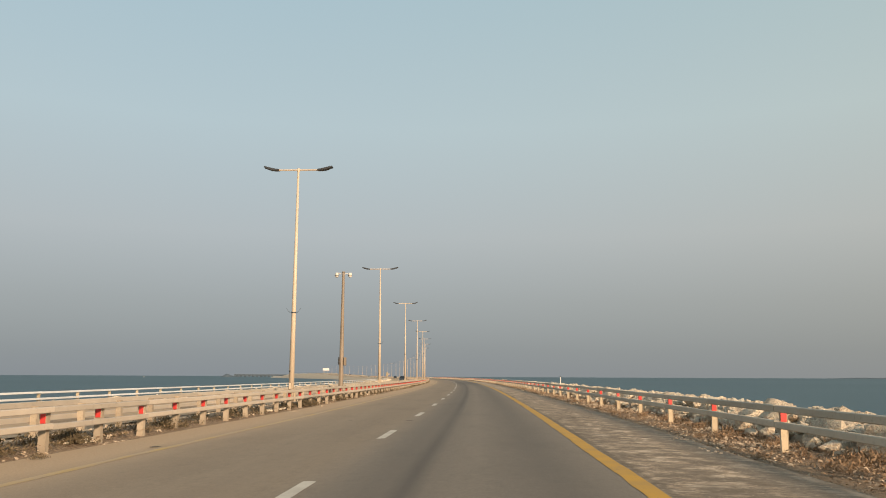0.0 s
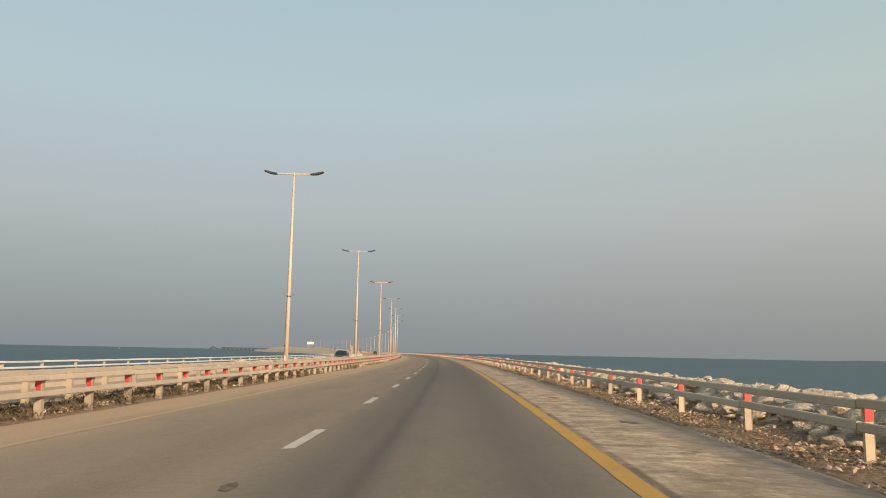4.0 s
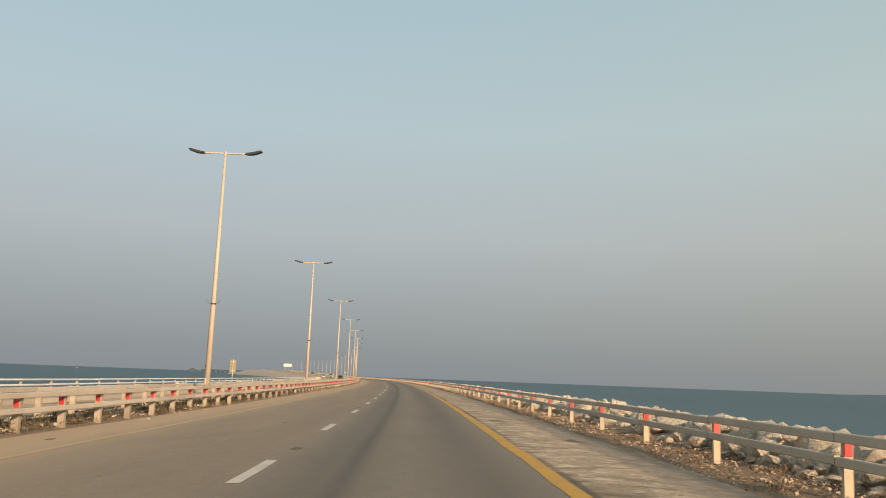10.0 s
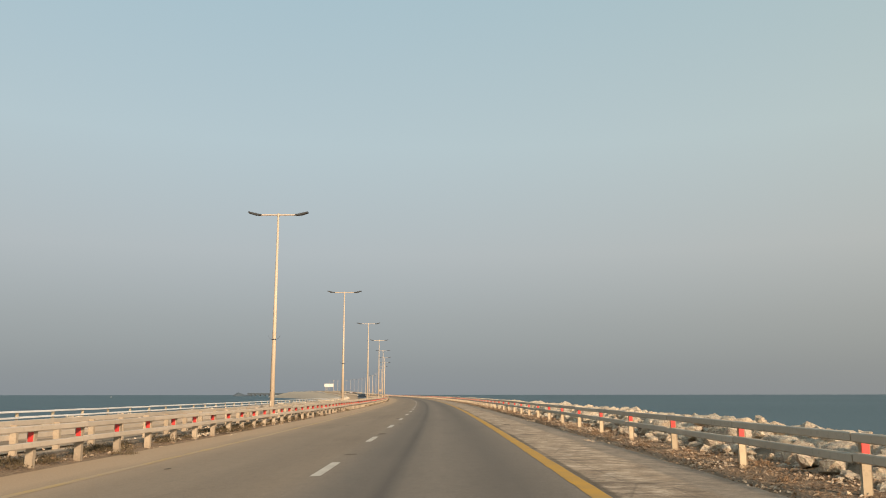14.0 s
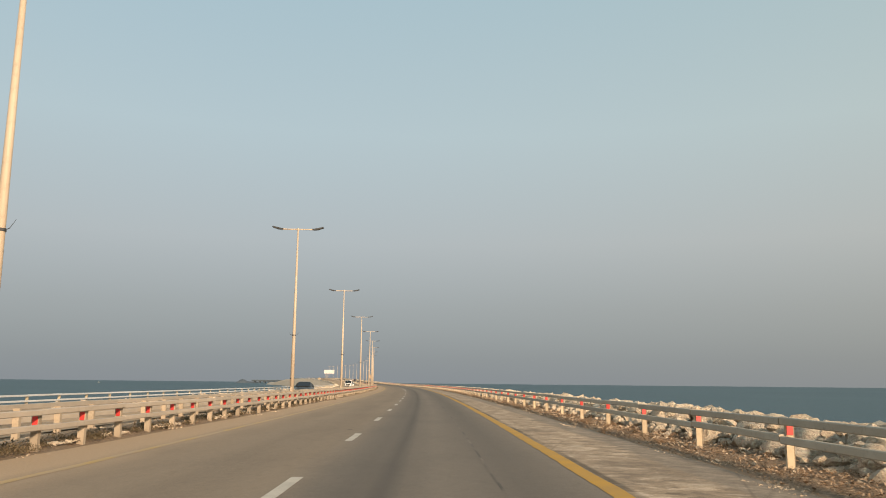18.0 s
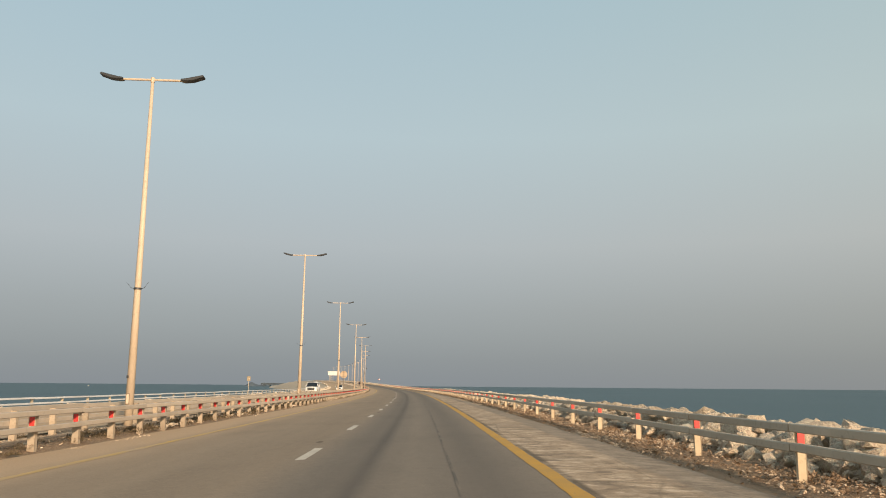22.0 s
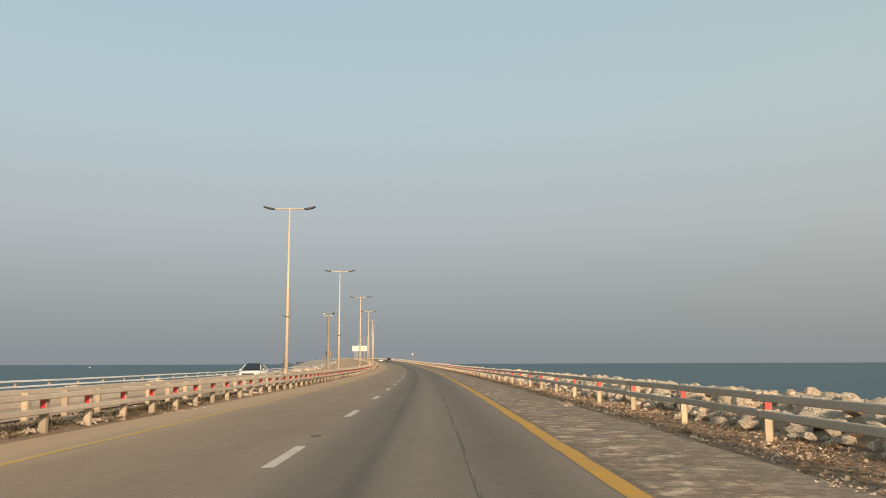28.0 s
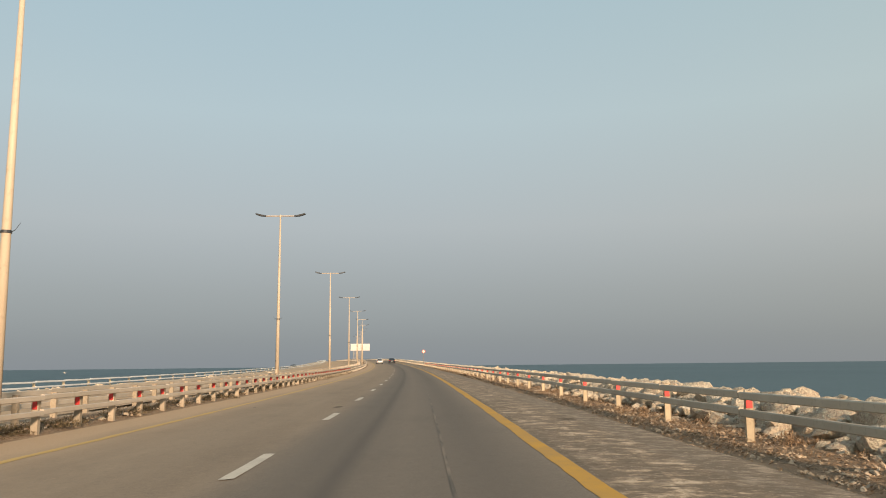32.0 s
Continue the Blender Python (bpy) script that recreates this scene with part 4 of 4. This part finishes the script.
g = random.Random(77)
spots = [(g.uniform(-5, 860), g.choice((6.5, 7.2, 7.6)) + g.gauss(0, 0.22), -0.03, g.uniform(0.10, 0.22)) for _ in range(500)]
spots += [(559.4 + 4 * k + g.gauss(0, 0.3), 7.25 + g.gauss(0, 0.18), -0.02, g.uniform(0.16, 0.32)) for k in range(-140, 75) for _ in range(g.choice((0, 0, 1, 3)))]
spots += [(g.uniform(-5, 860), g.choice((-5.5, -6.2, -6.9)) + g.gauss(0, 0.2), -0.14, g.uniform(0.10, 0.22)) for _ in range(300)]
for k in range(2500):  # brushwood that grows in drifts under the median's rail and along the boulders
    s = g.uniform(-5, 880)
    if noise.noise(Vector((s * 0.05, 1.7, 4.0))) > (-0.3 if not 400 < s < 605 else -0.16):
        spots.append((s, -6.0 + g.gauss(0, 0.15), -0.12, g.uniform(0.22, 0.42) * (1.25 if s < 330 else 0.9)))
    if k < 800 and noise.noise(Vector((s * 0.03, 7.7, 2.0))) > 0.0:
        spots.append((s, 7.4 + g.gauss(0, 0.16), -0.02, g.uniform(0.10, 0.22)))
spots += [(g.uniform(221, 246), 7.1 + g.gauss(0, 0.3), -0.02, g.uniform(0.2, 0.36)) for _ in range(60)]
spots += [(g.uniform(4, 26), 7.3 + g.gauss(0, 0.3), -0.02, g.uniform(0.2, 0.4)) for _ in range(40)]
bushes("dry_weeds", [q for q in spots if q[1] > 0], "low dry brown weeds at the posts before the boulders", twigs, 1.3)
bushes("dry_brush", [q for q in spots if q[1] < 0], "dry brushwood heaped under the median's rail, coloured darker for the shade there", brush, 1.25)
scatter("rubble", rock, 16, 0, 900, [(-20.0, -18.8, -0.24, -0.44, 1.0)], 0.10, False, 24, "pale rubble along the outer edge of the far carriageway", "stones")


# ---- masts, signs and the board ----
def camera_mast(m, top, domes):
    mast = thing("camera_mast", m, "thick brown tapered mast with two traffic cameras on the median", "mast")
    bm = tube(bmesh.new(), (0, 0, 0), (0, 0, top), 0.155, 0.080, 8)
    pole = part("pole", bm, mast_paint, mast)
    part("footing", box(bmesh.new(), -0.38, 0.38, -0.38, 0.38, -0.2, 0.1, 0.03), concrete, mast, "concrete footing")
    bm = bmesh.new()
    tube(bm, (0, 0, top), (0, 0, top + 0.06), 0.108, 0.09, 8)
    part("cap", bm, mast_paint, mast)
    bm = bmesh.new()
    box(bm, 0.15, 0.30, -0.12, 0.12, 2.0, 2.5, 0.02)
    part("equipment_box", bm, mast_paint, mast, "brown equipment box")
    bm = bmesh.new()
    box(bm, -0.2, -0.15, -0.08, 0.08, 2.05, 2.5, 0.015)
    part("cable_cover", bm, steel_dark, mast, "dark flat cover")
    for sx in (-1, 1):
        bm = bmesh.new()
        tube(bm, (sx * 0.09, 0, top - 0.1), (sx * 0.38, 0, top - (0.02 if domes else 0.12)), 0.025, 0.02, 8)
        if not domes:
            tube(bm, (sx * 0.38, 0, top - 0.12), (sx * 0.42, 0, top + 0.05), 0.02, 0.018, 8)
        part("bracket", bm, white_film, mast)
        bm = bmesh.new()
        if domes:
            bmesh.ops.create_uvsphere(bm, u_segments=14, v_segments=8, radius=0.12, matrix=Matrix.Translation((sx * 0.42, 0, top - 0.2)))
            tube(bm, (sx * 0.42, 0, top - 0.2), (sx * 0.42, 0, top - 0.02), 0.125, 0.09, 14)
            cam_body = part("dome_camera", bm, white_film, mast, "white dome camera", smooth=True)
            bm = bmesh.new()
            tube(bm, (sx * 0.42, 0, top - 0.2), (sx * 0.42, 0, top - 0.175), 0.131, 0.131, 14)
            part("band", bm, steel_dark, cam_body, "dark band round the dome")
        else:
            box(bm, sx * 0.42 - 0.09, sx * 0.42 + 0.09, -0.16, 0.16, top + 0.04, top + 0.15, 0.015)
            bmesh.ops.rotate(bm, verts=bm.verts, cent=(sx * 0.42, 0, top + 0.1), matrix=Matrix.Rotation(0.3, 3, "X"))
            cam_body = part("camera_housing", bm, white_film if sx < 0 else steel_dark, mast, "box-shaped camera housing")
            bm = bmesh.new()
            box(bm, sx * 0.42 - 0.11, sx * 0.42 + 0.11, -0.2, 0.17, top + 0.18, top + 0.195, 0.004)
            part("sun_shield", bm, galvanised, cam_body)
            bm = tube(bmesh.new(), (sx * 0.42, -0.175, top + 0.05), (sx * 0.42, -0.155, top + 0.056), 0.035, 0.035, 10)
            part("lens", bm, car_glass, cam_body, "dark lens")
    return mast


camera_mast(M(49.9, -6.6, -0.20), 7.8, True)
camera_mast(M(745.1, -6.83, -0.20), 5.74, False)


def round_sign(m, height, dia, front, label):
    """A round sign on a tube, its back with two stiffeners towards -y."""
    sign = thing("road_sign", m, label, "road sign")
    part("pole", tube(bmesh.new(), (0, 0, -0.05), (0, 0, height + dia * 0.49), 0.036, 0.034, 8), mast_paint, sign)
    bm = bmesh.new()
    tube(bm, (0, 0.045, height), (0, 0.057, height), dia / 2, dia / 2, 32)
    part("plate", bm, front, sign)
    for dz in (-0.30, 0.34):
        bm = bmesh.new()
        w = math.sqrt(0.25 - dz * dz) * dia * 0.92
        part("stiffener", box(bm, -w, w, 0.026, 0.045, height + dz * dia - 0.03, height + dz * dia + 0.03), mast_paint, sign)
    return sign


round_sign(M(635.2, -7.3, -0.23), 2.81, 0.97, sign_back, "round road sign seen from its pale back on a thin tube")
ahead_sign = round_sign(M(952, 7.2, -0.03), 3.1, 0.78, white_film, "round red-rimmed road sign on a post at the verge")
bm = bmesh.new()
bmesh.ops.create_circle(bm, segments=32, radius=0.39)
inner = bmesh.ops.create_circle(bm, segments=32, radius=0.27)["verts"]
bmesh.ops.bridge_loops(bm, edges=list(bm.edges))
bmesh.ops.transform(bm, verts=bm.verts, matrix=Matrix.Translation((0, -0.045, 3.1)) @ Matrix.Rotation(radians(90), 4, "X"))
part("rim", bm, red_film, ahead_sign, "red rim")
part("face", tube(bmesh.new(), (0, -0.043, 3.1), (0, 0.03, 3.1), 0.39, 0.39, 32), white_film, ahead_sign, "white face")


def plate_sign(m, width, z0, z1, label):
    """A plate seen from behind, its tube in front of it."""
    sign = thing("road_sign", m, label, "road sign")
    part("pole", tube(bmesh.new(), (0, 0, -0.05), (0, 0, z1 + 0.05), 0.058 * width, 0.058 * width, 8), white_film if width > 0.6 else galvanised, sign)
    part("plate", box(bmesh.new(), -width / 2, width / 2, 0.05, 0.065, z0, z1, 0.006), olive_back, sign)
    for z in (z0 + 0.25, z1 - 0.25):
        part("stiffener", box(bmesh.new(), -width * 0.45, width * 0.45, 0.03, 0.05, z - 0.02, z + 0.02), galvanised, sign)
    return sign


plate_sign(M(349, -20.45, -0.58, 8), 0.78, 1.6, 3.25, "tall rectangular road sign seen from its beige back")
plate_sign(M(635.0, -19.95, -0.52, 20), 0.45, 2.15, 2.72, "small road sign seen from its beige back by the sea")

marker = thing("marker_post", M(55.1, 7.45, 0.0), "thin pale marker post standing beyond the guard rail", "post")
part("shaft", tube(bmesh.new(), (0, 0, -0.1), (0, 0, 1.15), 0.035, 0.03, 8), white_film, marker)
part("tip", tube(bmesh.new(), (0, 0, 1.15), (0, 0, 1.22), 0.045, 0.02, 8), steel_dark, marker)

board = thing("billboard", M(1155, -4.0, -0.2), "wide blank pale board on a row of slim legs", "billboard")
part("panel", box(bmesh.new(), -4.5, 4.5, -0.08, 0.08, 4.75, 7.95, 0.02), board_face, board)
for x in (-3.2, -2.5, -1.9, -1.3):
    part("leg", tube(bmesh.new(), (x, 0.2, -0.1), (x, 0.2, 7.6), 0.10, 0.09, 8), galvanised, board)
for z in (5.0, 7.7):
    part("batten", box(bmesh.new(), -4.4, 4.4, 0.082, 0.15, z - 0.06, z + 0.06), galvanised, board)


# ---- cars ----
def loft(bm, stations):
    """A closed skin through cross sections: each is (y, [(x, z), ...]) of the right half, from below to above."""
    rings = []
    for y, half in stations:
        ring = [bm.verts.new((x, y, z)) for x, z in half] + [bm.verts.new((-x, y, z)) for x, z in reversed(half)]
        rings.append(ring)
    n = len(rings[0])
    for a, b in zip(rings, rings[1:]):
        for i in range(n):
            bm.faces.new((a[i], a[(i + 1) % n], b[(i + 1) % n], b[i]))
    bm.faces.new(rings[0][::-1])
    bm.faces.new(rings[-1])
    bmesh.ops.recalc_face_normals(bm, faces=bm.faces)
    return bm


def build_car(m, paint_mat, tall, label, length=4.8, width=1.84, height=1.45, dark_roof=False):
    """A car with its front towards +y: tall = an off-road wagon, else a saloon."""
    car = thing("car", m, label, "car", "cars on the causeway")
    L, w, H = length / 2, width / 2, height
    belt = 0.62 * H if not tall else 0.655 * H
    hood = 0.60 * H if not tall else 0.645 * H
    low = 0.19 if not tall else 0.28

    def sec(k, top):
        return [(0.72 * w * k, low), (0.97 * w * k, low + 0.08), (1.0 * w * k, low + 0.32), (0.985 * w * k, top * 0.86), (0.90 * w * k, top)]

    shape = [(-L, sec(0.86, belt * 0.86)), (-L + 0.1, sec(0.95, belt * 0.97)), (-L + 0.7, sec(1.0, belt)), (-0.3, sec(1.0, belt * 0.985)), (L - 1.6, sec(1.0, belt * 0.97)),
             (L - 1.45, sec(1.0, hood)), (L - 0.5, sec(0.97, hood * 0.93)), (L - 0.14, sec(0.92, hood * (0.92 if tall else 0.82))), (L, sec(0.82, hood * (0.84 if tall else 0.66)))]
    bm = loft(bmesh.new(), shape)
    bmesh.ops.bevel(bm, geom=[e for e in bm.edges if len(e.link_faces) == 2 and e.calc_face_angle() > 0.5], offset=0.035, segments=2, affect="EDGES")
    body = part("body", bm, paint_mat, car, smooth=True)
    if tall:
        roof = [(-L + 0.06, 0.86, belt), (-L + 0.2, 0.80, H - 0.2), (-L + 0.42, 0.78, H - 0.04), (-0.4, 0.78, H), (0.35, 0.77, H - 0.04), (L - 1.42, 0.86, belt)]
    else:
        roof = [(-L + 0.45, 0.80, belt), (-L + 1.2, 0.70, H - 0.13), (-L + 1.75, 0.68, H - 0.02), (-0.25, 0.68, H), (0.3, 0.69, H - 0.06), (L - 1.35, 0.82, belt)]

    def cabin(y, k, z, grow, low_z):
        return (y, [(0.9 * w + grow, low_z), (0.55 * 0.9 * w + 0.45 * k * w + grow, (low_z + z) / 2 + 0.02), (k * w + grow, z - 0.07), (k * w * 0.86, z - 0.02 + grow), (k * w * 0.45, z + grow)])

    glass_secs = [cabin(y, k, max(z, belt + 0.08), 0.0, belt - 0.04) for y, k, z in roof]
    part("cabin_glass", loft(bmesh.new(), glass_secs), car_glass, car, "dark tinted glass")
    top_secs = [(y, [(k * w + 0.012, z - 0.10), (k * w + 0.012, z - 0.06), (k * w * 0.86, z - 0.005), (k * w * 0.45, z + 0.015)]) for y, k, z in roof[1:-1]]
    part("roof", loft(bmesh.new(), top_secs), car_glass if dark_roof else paint_mat, car, smooth=True)
    for sx in (-1, 1):
        for (ya, ka, za), (yb, kb, zb) in ((roof[-1], roof[-2]), (roof[0], roof[1])):
            mid = ((sx * (0.45 * 0.9 + 0.55 * kb) * w * 1.03), (ya + yb) / 2, (belt + zb) / 2 + 0.03)
            bm = tube(bmesh.new(), (sx * 0.905 * w, ya, belt), mid, 0.035, 0.033, 6)
            tube(bm, mid, (sx * kb * w, yb, zb - 0.06), 0.033, 0.03, 6)
            part("pillar", bm, paint_mat, car)
        part("pillar", tube(bmesh.new(), (sx * 0.91 * w, -0.3, belt - 0.02), (sx * roof[3][1] * w * 1.01, -0.35, H - 0.07), 0.03, 0.03, 6), trim_black if not tall else paint_mat, car)
        part("mirror", box(bmesh.new(), sx * (w + 0.07) - 0.085, sx * (w + 0.07) + 0.085, L - 1.72, L - 1.6, belt - 0.0, belt + 0.11, 0.03), paint_mat, car)
        bm = box(bmesh.new(), sx * 0.72 * w - 0.2, sx * 0.72 * w + 0.2, L - 0.2, L - 0.06, hood * (0.70 if tall else 0.66), hood * 0.79, 0.03)
        lamp = part("headlight", bm, lamp_glass, car, "clear headlight")
        if tall:
            part("surround", box(bmesh.new(), sx * 0.72 * w - 0.23, sx * 0.72 * w + 0.23, L - 0.12, L - 0.045, hood * 0.60, hood * 0.655, 0.01), trim_black, lamp, "dark trim below the headlight")
        bm = box(bmesh.new(), sx * 0.70 * w - 0.22, sx * 0.70 * w + 0.22, -L - 0.005, -L + 0.12, belt * 0.72, belt * 0.86, 0.03)
        part("tail_light", bm, tail_red, car, "red tail light")
        for dz in (0.0,):
            part("door_handle", box(bmesh.new(), sx * (w * 0.995) - 0.015, sx * (w * 0.995) + 0.015, -0.2, 0.0, belt * 0.82, belt * 0.85, 0.006), chrome, car)
        part("sill", box(bmesh.new(), sx * w * 0.95 - 0.04, sx * w * 0.95 + 0.04, -L + 1.2, L - 1.3, low - 0.02, low + 0.08, 0.02), trim_black, car)
        for y in (-L + 0.95, L - 0.92):
            r = 0.33 if not tall else 0.40
            wheel = put("wheel", None, car, Matrix.Translation((sx * (w - 0.12), y, r)))
            bm = tube(bmesh.new(), (-0.115, 0, 0), (0.115, 0, 0), r, r, 22)
            bmesh.ops.bevel(bm, geom=[e for e in bm.edges if e.calc_face_angle(0) > 1.0], offset=0.03, segments=2, affect="EDGES")
            part("tyre", bm, rubber, wheel)
            bm = tube(bmesh.new(), (sx * 0.1, 0, 0), (sx * 0.125, 0, 0), r * 0.66, r * 0.58, 18)
            part("rim", bm, chrome, wheel)
            bm = tube(bmesh.new(), (sx * (0.0), 0, 0.0), (sx * 0.118, 0, 0.0), r * 1.12, r * 1.12, 22)
            part("wheel_arch", bm, trim_black, car, m=Matrix.Translation((sx * (w - 0.12), y, r + 0.02)))
    part("grille", box(bmesh.new(), -0.56 * w, 0.56 * w, L - 0.06, L + 0.012, hood * (0.52 if tall else 0.50), hood * (0.86 if tall else 0.74), 0.015), trim_black, car, "dark grille")
    for z in ((0.58, 0.68, 0.78) if tall else (0.58, 0.66)):
        part("grille_bar", box(bmesh.new(), -0.55 * w, 0.55 * w, L + 0.013, L + 0.03, hood * z - 0.015, hood * z + 0.015, 0.005), chrome, car)
    part("front_bumper", box(bmesh.new(), -0.86 * w, 0.86 * w, L - 0.16, L + 0.03, low, low + 0.16, 0.04), trim_black if tall else paint_mat, car)
    if tall:
        part("intake", box(bmesh.new(), -0.74 * w, 0.74 * w, L - 0.1, L + 0.034, low + 0.17, low + 0.30, 0.02), trim_black, car, "wide dark air intake")
        part("bonnet_scoop", box(bmesh.new(), -0.34 * w, 0.34 * w, L - 1.25, L - 0.55, hood * 0.94, hood * 0.985, 0.03), paint_mat, car)
        for sx in (-1, 1):
            for y0, y1 in ((-L + 0.5, -0.42), (-0.24, L - 1.9)):
                bm = bmesh.new()
                xa, xb = sx * (0.905 * w + 0.012), sx * (0.79 * w + 0.022)
                ring = [(xa, y0, belt + 0.03), (xa, y1 + 0.25, belt + 0.03), (xb, y1, H - 0.13), (xb, y0 + 0.06, H - 0.13)]
                outer = [bm.verts.new(q) for q in ring]
                inner = [bm.verts.new((x - sx * 0.03, y, z)) for x, y, z in ring]
                bm.faces.new(outer)
                bm.faces.new(inner[::-1])
                for i in range(4):
                    bm.faces.new((outer[i], inner[i], inner[(i + 1) % 4], outer[(i + 1) % 4]))
                bmesh.ops.recalc_face_normals(bm, faces=bm.faces)
                part("side_window", bm, car_glass, car, "dark tinted side window")
    part("rear_bumper", box(bmesh.new(), -0.9 * w, 0.9 * w, -L - 0.03, -L + 0.16, low, low + 0.2, 0.04), trim_black, car)
    part("number_plate", box(bmesh.new(), -0.26, 0.26, -L - 0.036, -L - 0.02, low + 0.34, low + 0.46, 0.004), plate_white, car, "blank plate")
    part("rear_window", box(bmesh.new(), -0.62 * w, 0.62 * w, -0.01, 0.01, -0.19, 0.19), car_glass, car,
         m=Matrix.Translation((0, -L + (0.14 if tall else 0.86), H * 0.79)) @ Matrix.Rotation(radians(-14 if tall else -56), 4, "X"))
    if tall:
        for sx in (-1, 1):
            part("roof_bar", tube(bmesh.new(), (sx * 0.62 * w, -L + 0.6, H + 0.06), (sx * 0.62 * w, 0.2, H + 0.06), 0.02, 0.02, 6), chrome, car)
    return car


def far_z(u):
    return -0.225 + (u + 8.6) * 0.0245


build_car(M(655.0, -13.4, far_z(-13.4), 180), car_white, True, "white off-road wagon with tinted windows on the opposite carriageway", 4.98, 1.98, 1.92)
build_car(M(212.0, -12.4, far_z(-12.4), 180), car_dark, False, "dark grey saloon car on the opposite carriageway", 4.7, 1.85, 1.50)
build_car(M(522.2, -11.4, far_z(-11.4), 180), car_dark, False, "black saloon car with a low roof on the opposite carriageway", 4.85, 1.87, 1.46)
build_car(M(745.5, -13.5, far_z(-13.5), 180), car_white, False, "white saloon car with a dark roof on the opposite carriageway", 5.0, 1.88, 1.55, True)
build_car(M(1005, -1.85, fall(-1.85)), car_white, False, "white saloon car far ahead in the fast lane", 4.75, 1.83, 1.45)
build_car(M(1012, 1.85, fall(1.85)), car_dark, False, "dark saloon car far ahead in the slow lane", 4.75, 1.83, 1.47)

scrap = thing("tyre_scrap", M(607.2, -0.16, fall(-0.16) + 0.02), "small black scrap of tyre lying on the lane", "debris")
bm = bmesh.new()
bmesh.ops.create_icosphere(bm, subdivisions=2, radius=0.07)
for v in bm.verts:
    v.co = Vector((v.co.x * 1.1, v.co.y * 1.4, v.co.z * 0.35)) * (1 + 0.5 * noise.noise(v.co * 14))
part("tread", bm, rubber, scrap)

# ---- distance: low land, breakwater, a boat ----
def land_shape(s, k):
    """The land lies level above the sea, and its tip runs down into it."""
    return 0.0, 0.25 * bend(s, k, 1.0, 0.06) - lift(s) - 3.4 * max(0.0, 1 - (s - 1145) / 80)


land = put("land", strip("land", sand, [(-18, -3.4), (-22, -0.9), (-25, -0.1), (-29, 0.1), (-32, 0.05), (-35, -1.2), (-41, -9)], 1145, 1420, 6.0, land_shape), label="narrow pale sandy bank beside the far causeway", category="land", kind="structure")
hill_bm = bmesh.new()
bmesh.ops.create_grid(hill_bm, x_segments=60, y_segments=10, size=1)
for v in hill_bm.verts:
    x, y = v.co.x, v.co.y
    e = max(0.0, 1 - abs(y)) ** 0.7
    rise = 5.2 * math.exp(-((x + 0.74) / 0.085) ** 2) + 3.2 * min(1.0, max(0.0, (x + 0.86) / 0.12)) * min(1.0, max(0.0, (-0.35 - x) / 0.2))
    v.co = Vector((x * 112, y * 14, -3.0 + e * (rise + 0.7 * noise.noise(Vector((x * 9, y * 3, 0))))))
put("breakwater", mesh_of("breakwater", hill_bm, far_dark, True), m=Matrix.Translation((-578, 2050, 0)) @ Matrix.Rotation(radians(8), 4, "Z"), label="low dark breakwater with a small hill on the horizon", category="breakwater", kind="structure")
bridge = thing("bridge", Matrix.Translation((-578, 2050, 0)) @ Matrix.Rotation(radians(8), 4, "Z"), "low dark causeway bridge on piers beyond the sea", "bridge")
part("deck", box(bmesh.new(), -62, 150, -5, 5, 0.6, 3.0, 0.2), far_dark, bridge)
part("parapet", box(bmesh.new(), -62, 150, -5.2, -4.8, 3.0, 3.9, 0.05), far_dark, bridge)
pier_me = mesh_of("pier", box(bmesh.new(), -1.5, 1.5, -4, 4, -4.0, 0.6, 0.2), far_dark)
for i in range(21):
    put("pier", pier_me, bridge, Matrix.Translation((-56 + 10.0 * i, 0, 0)))
coast_bm = bmesh.new()
bmesh.ops.create_grid(coast_bm, x_segments=50, y_segments=4, size=1)
for v in coast_bm.verts:
    x, y = v.co.x, v.co.y
    v.co = Vector((x * 900, y * 60, -5.0 + (1 - abs(y)) * (7.5 + 1.5 * noise.noise(Vector((x * 7, 0, 0)))) * min(1.0, 4 * (1 - abs(x)))))
put("land", mesh_of("land", coast_bm, far_dark, True), m=Matrix.Translation((2560, 4130, 0)) @ Matrix.Rotation(radians(-31), 4, "Z"), label="thin dark line of far flat coast beyond the sea", category="land", kind="structure")

boat = thing("boat", Matrix.Translation((-600, 1400, -2.6)) @ Matrix.Rotation(radians(70), 4, "Z") @ Matrix.Scale(0.5, 4), "small white motor boat far out on the sea", "boat")
part("hull", loft(bmesh.new(), [(-3.2, [(0.7, 0.0), (1.1, 0.9)]), (0.5, [(0.8, 0.0), (1.2, 1.0)]), (2.4, [(0.5, 0.1), (0.9, 1.15)]), (3.8, [(0.04, 0.5), (0.1, 1.3)])]), white_film, boat)
part("cabin", box(bmesh.new(), -0.8, 0.8, -1.2, 1.0, 0.9, 2.3, 0.12), white_film, boat)
part("windscreen", box(bmesh.new(), -0.7, 0.7, 1.0, 1.03, 1.5, 2.1), car_glass, boat)
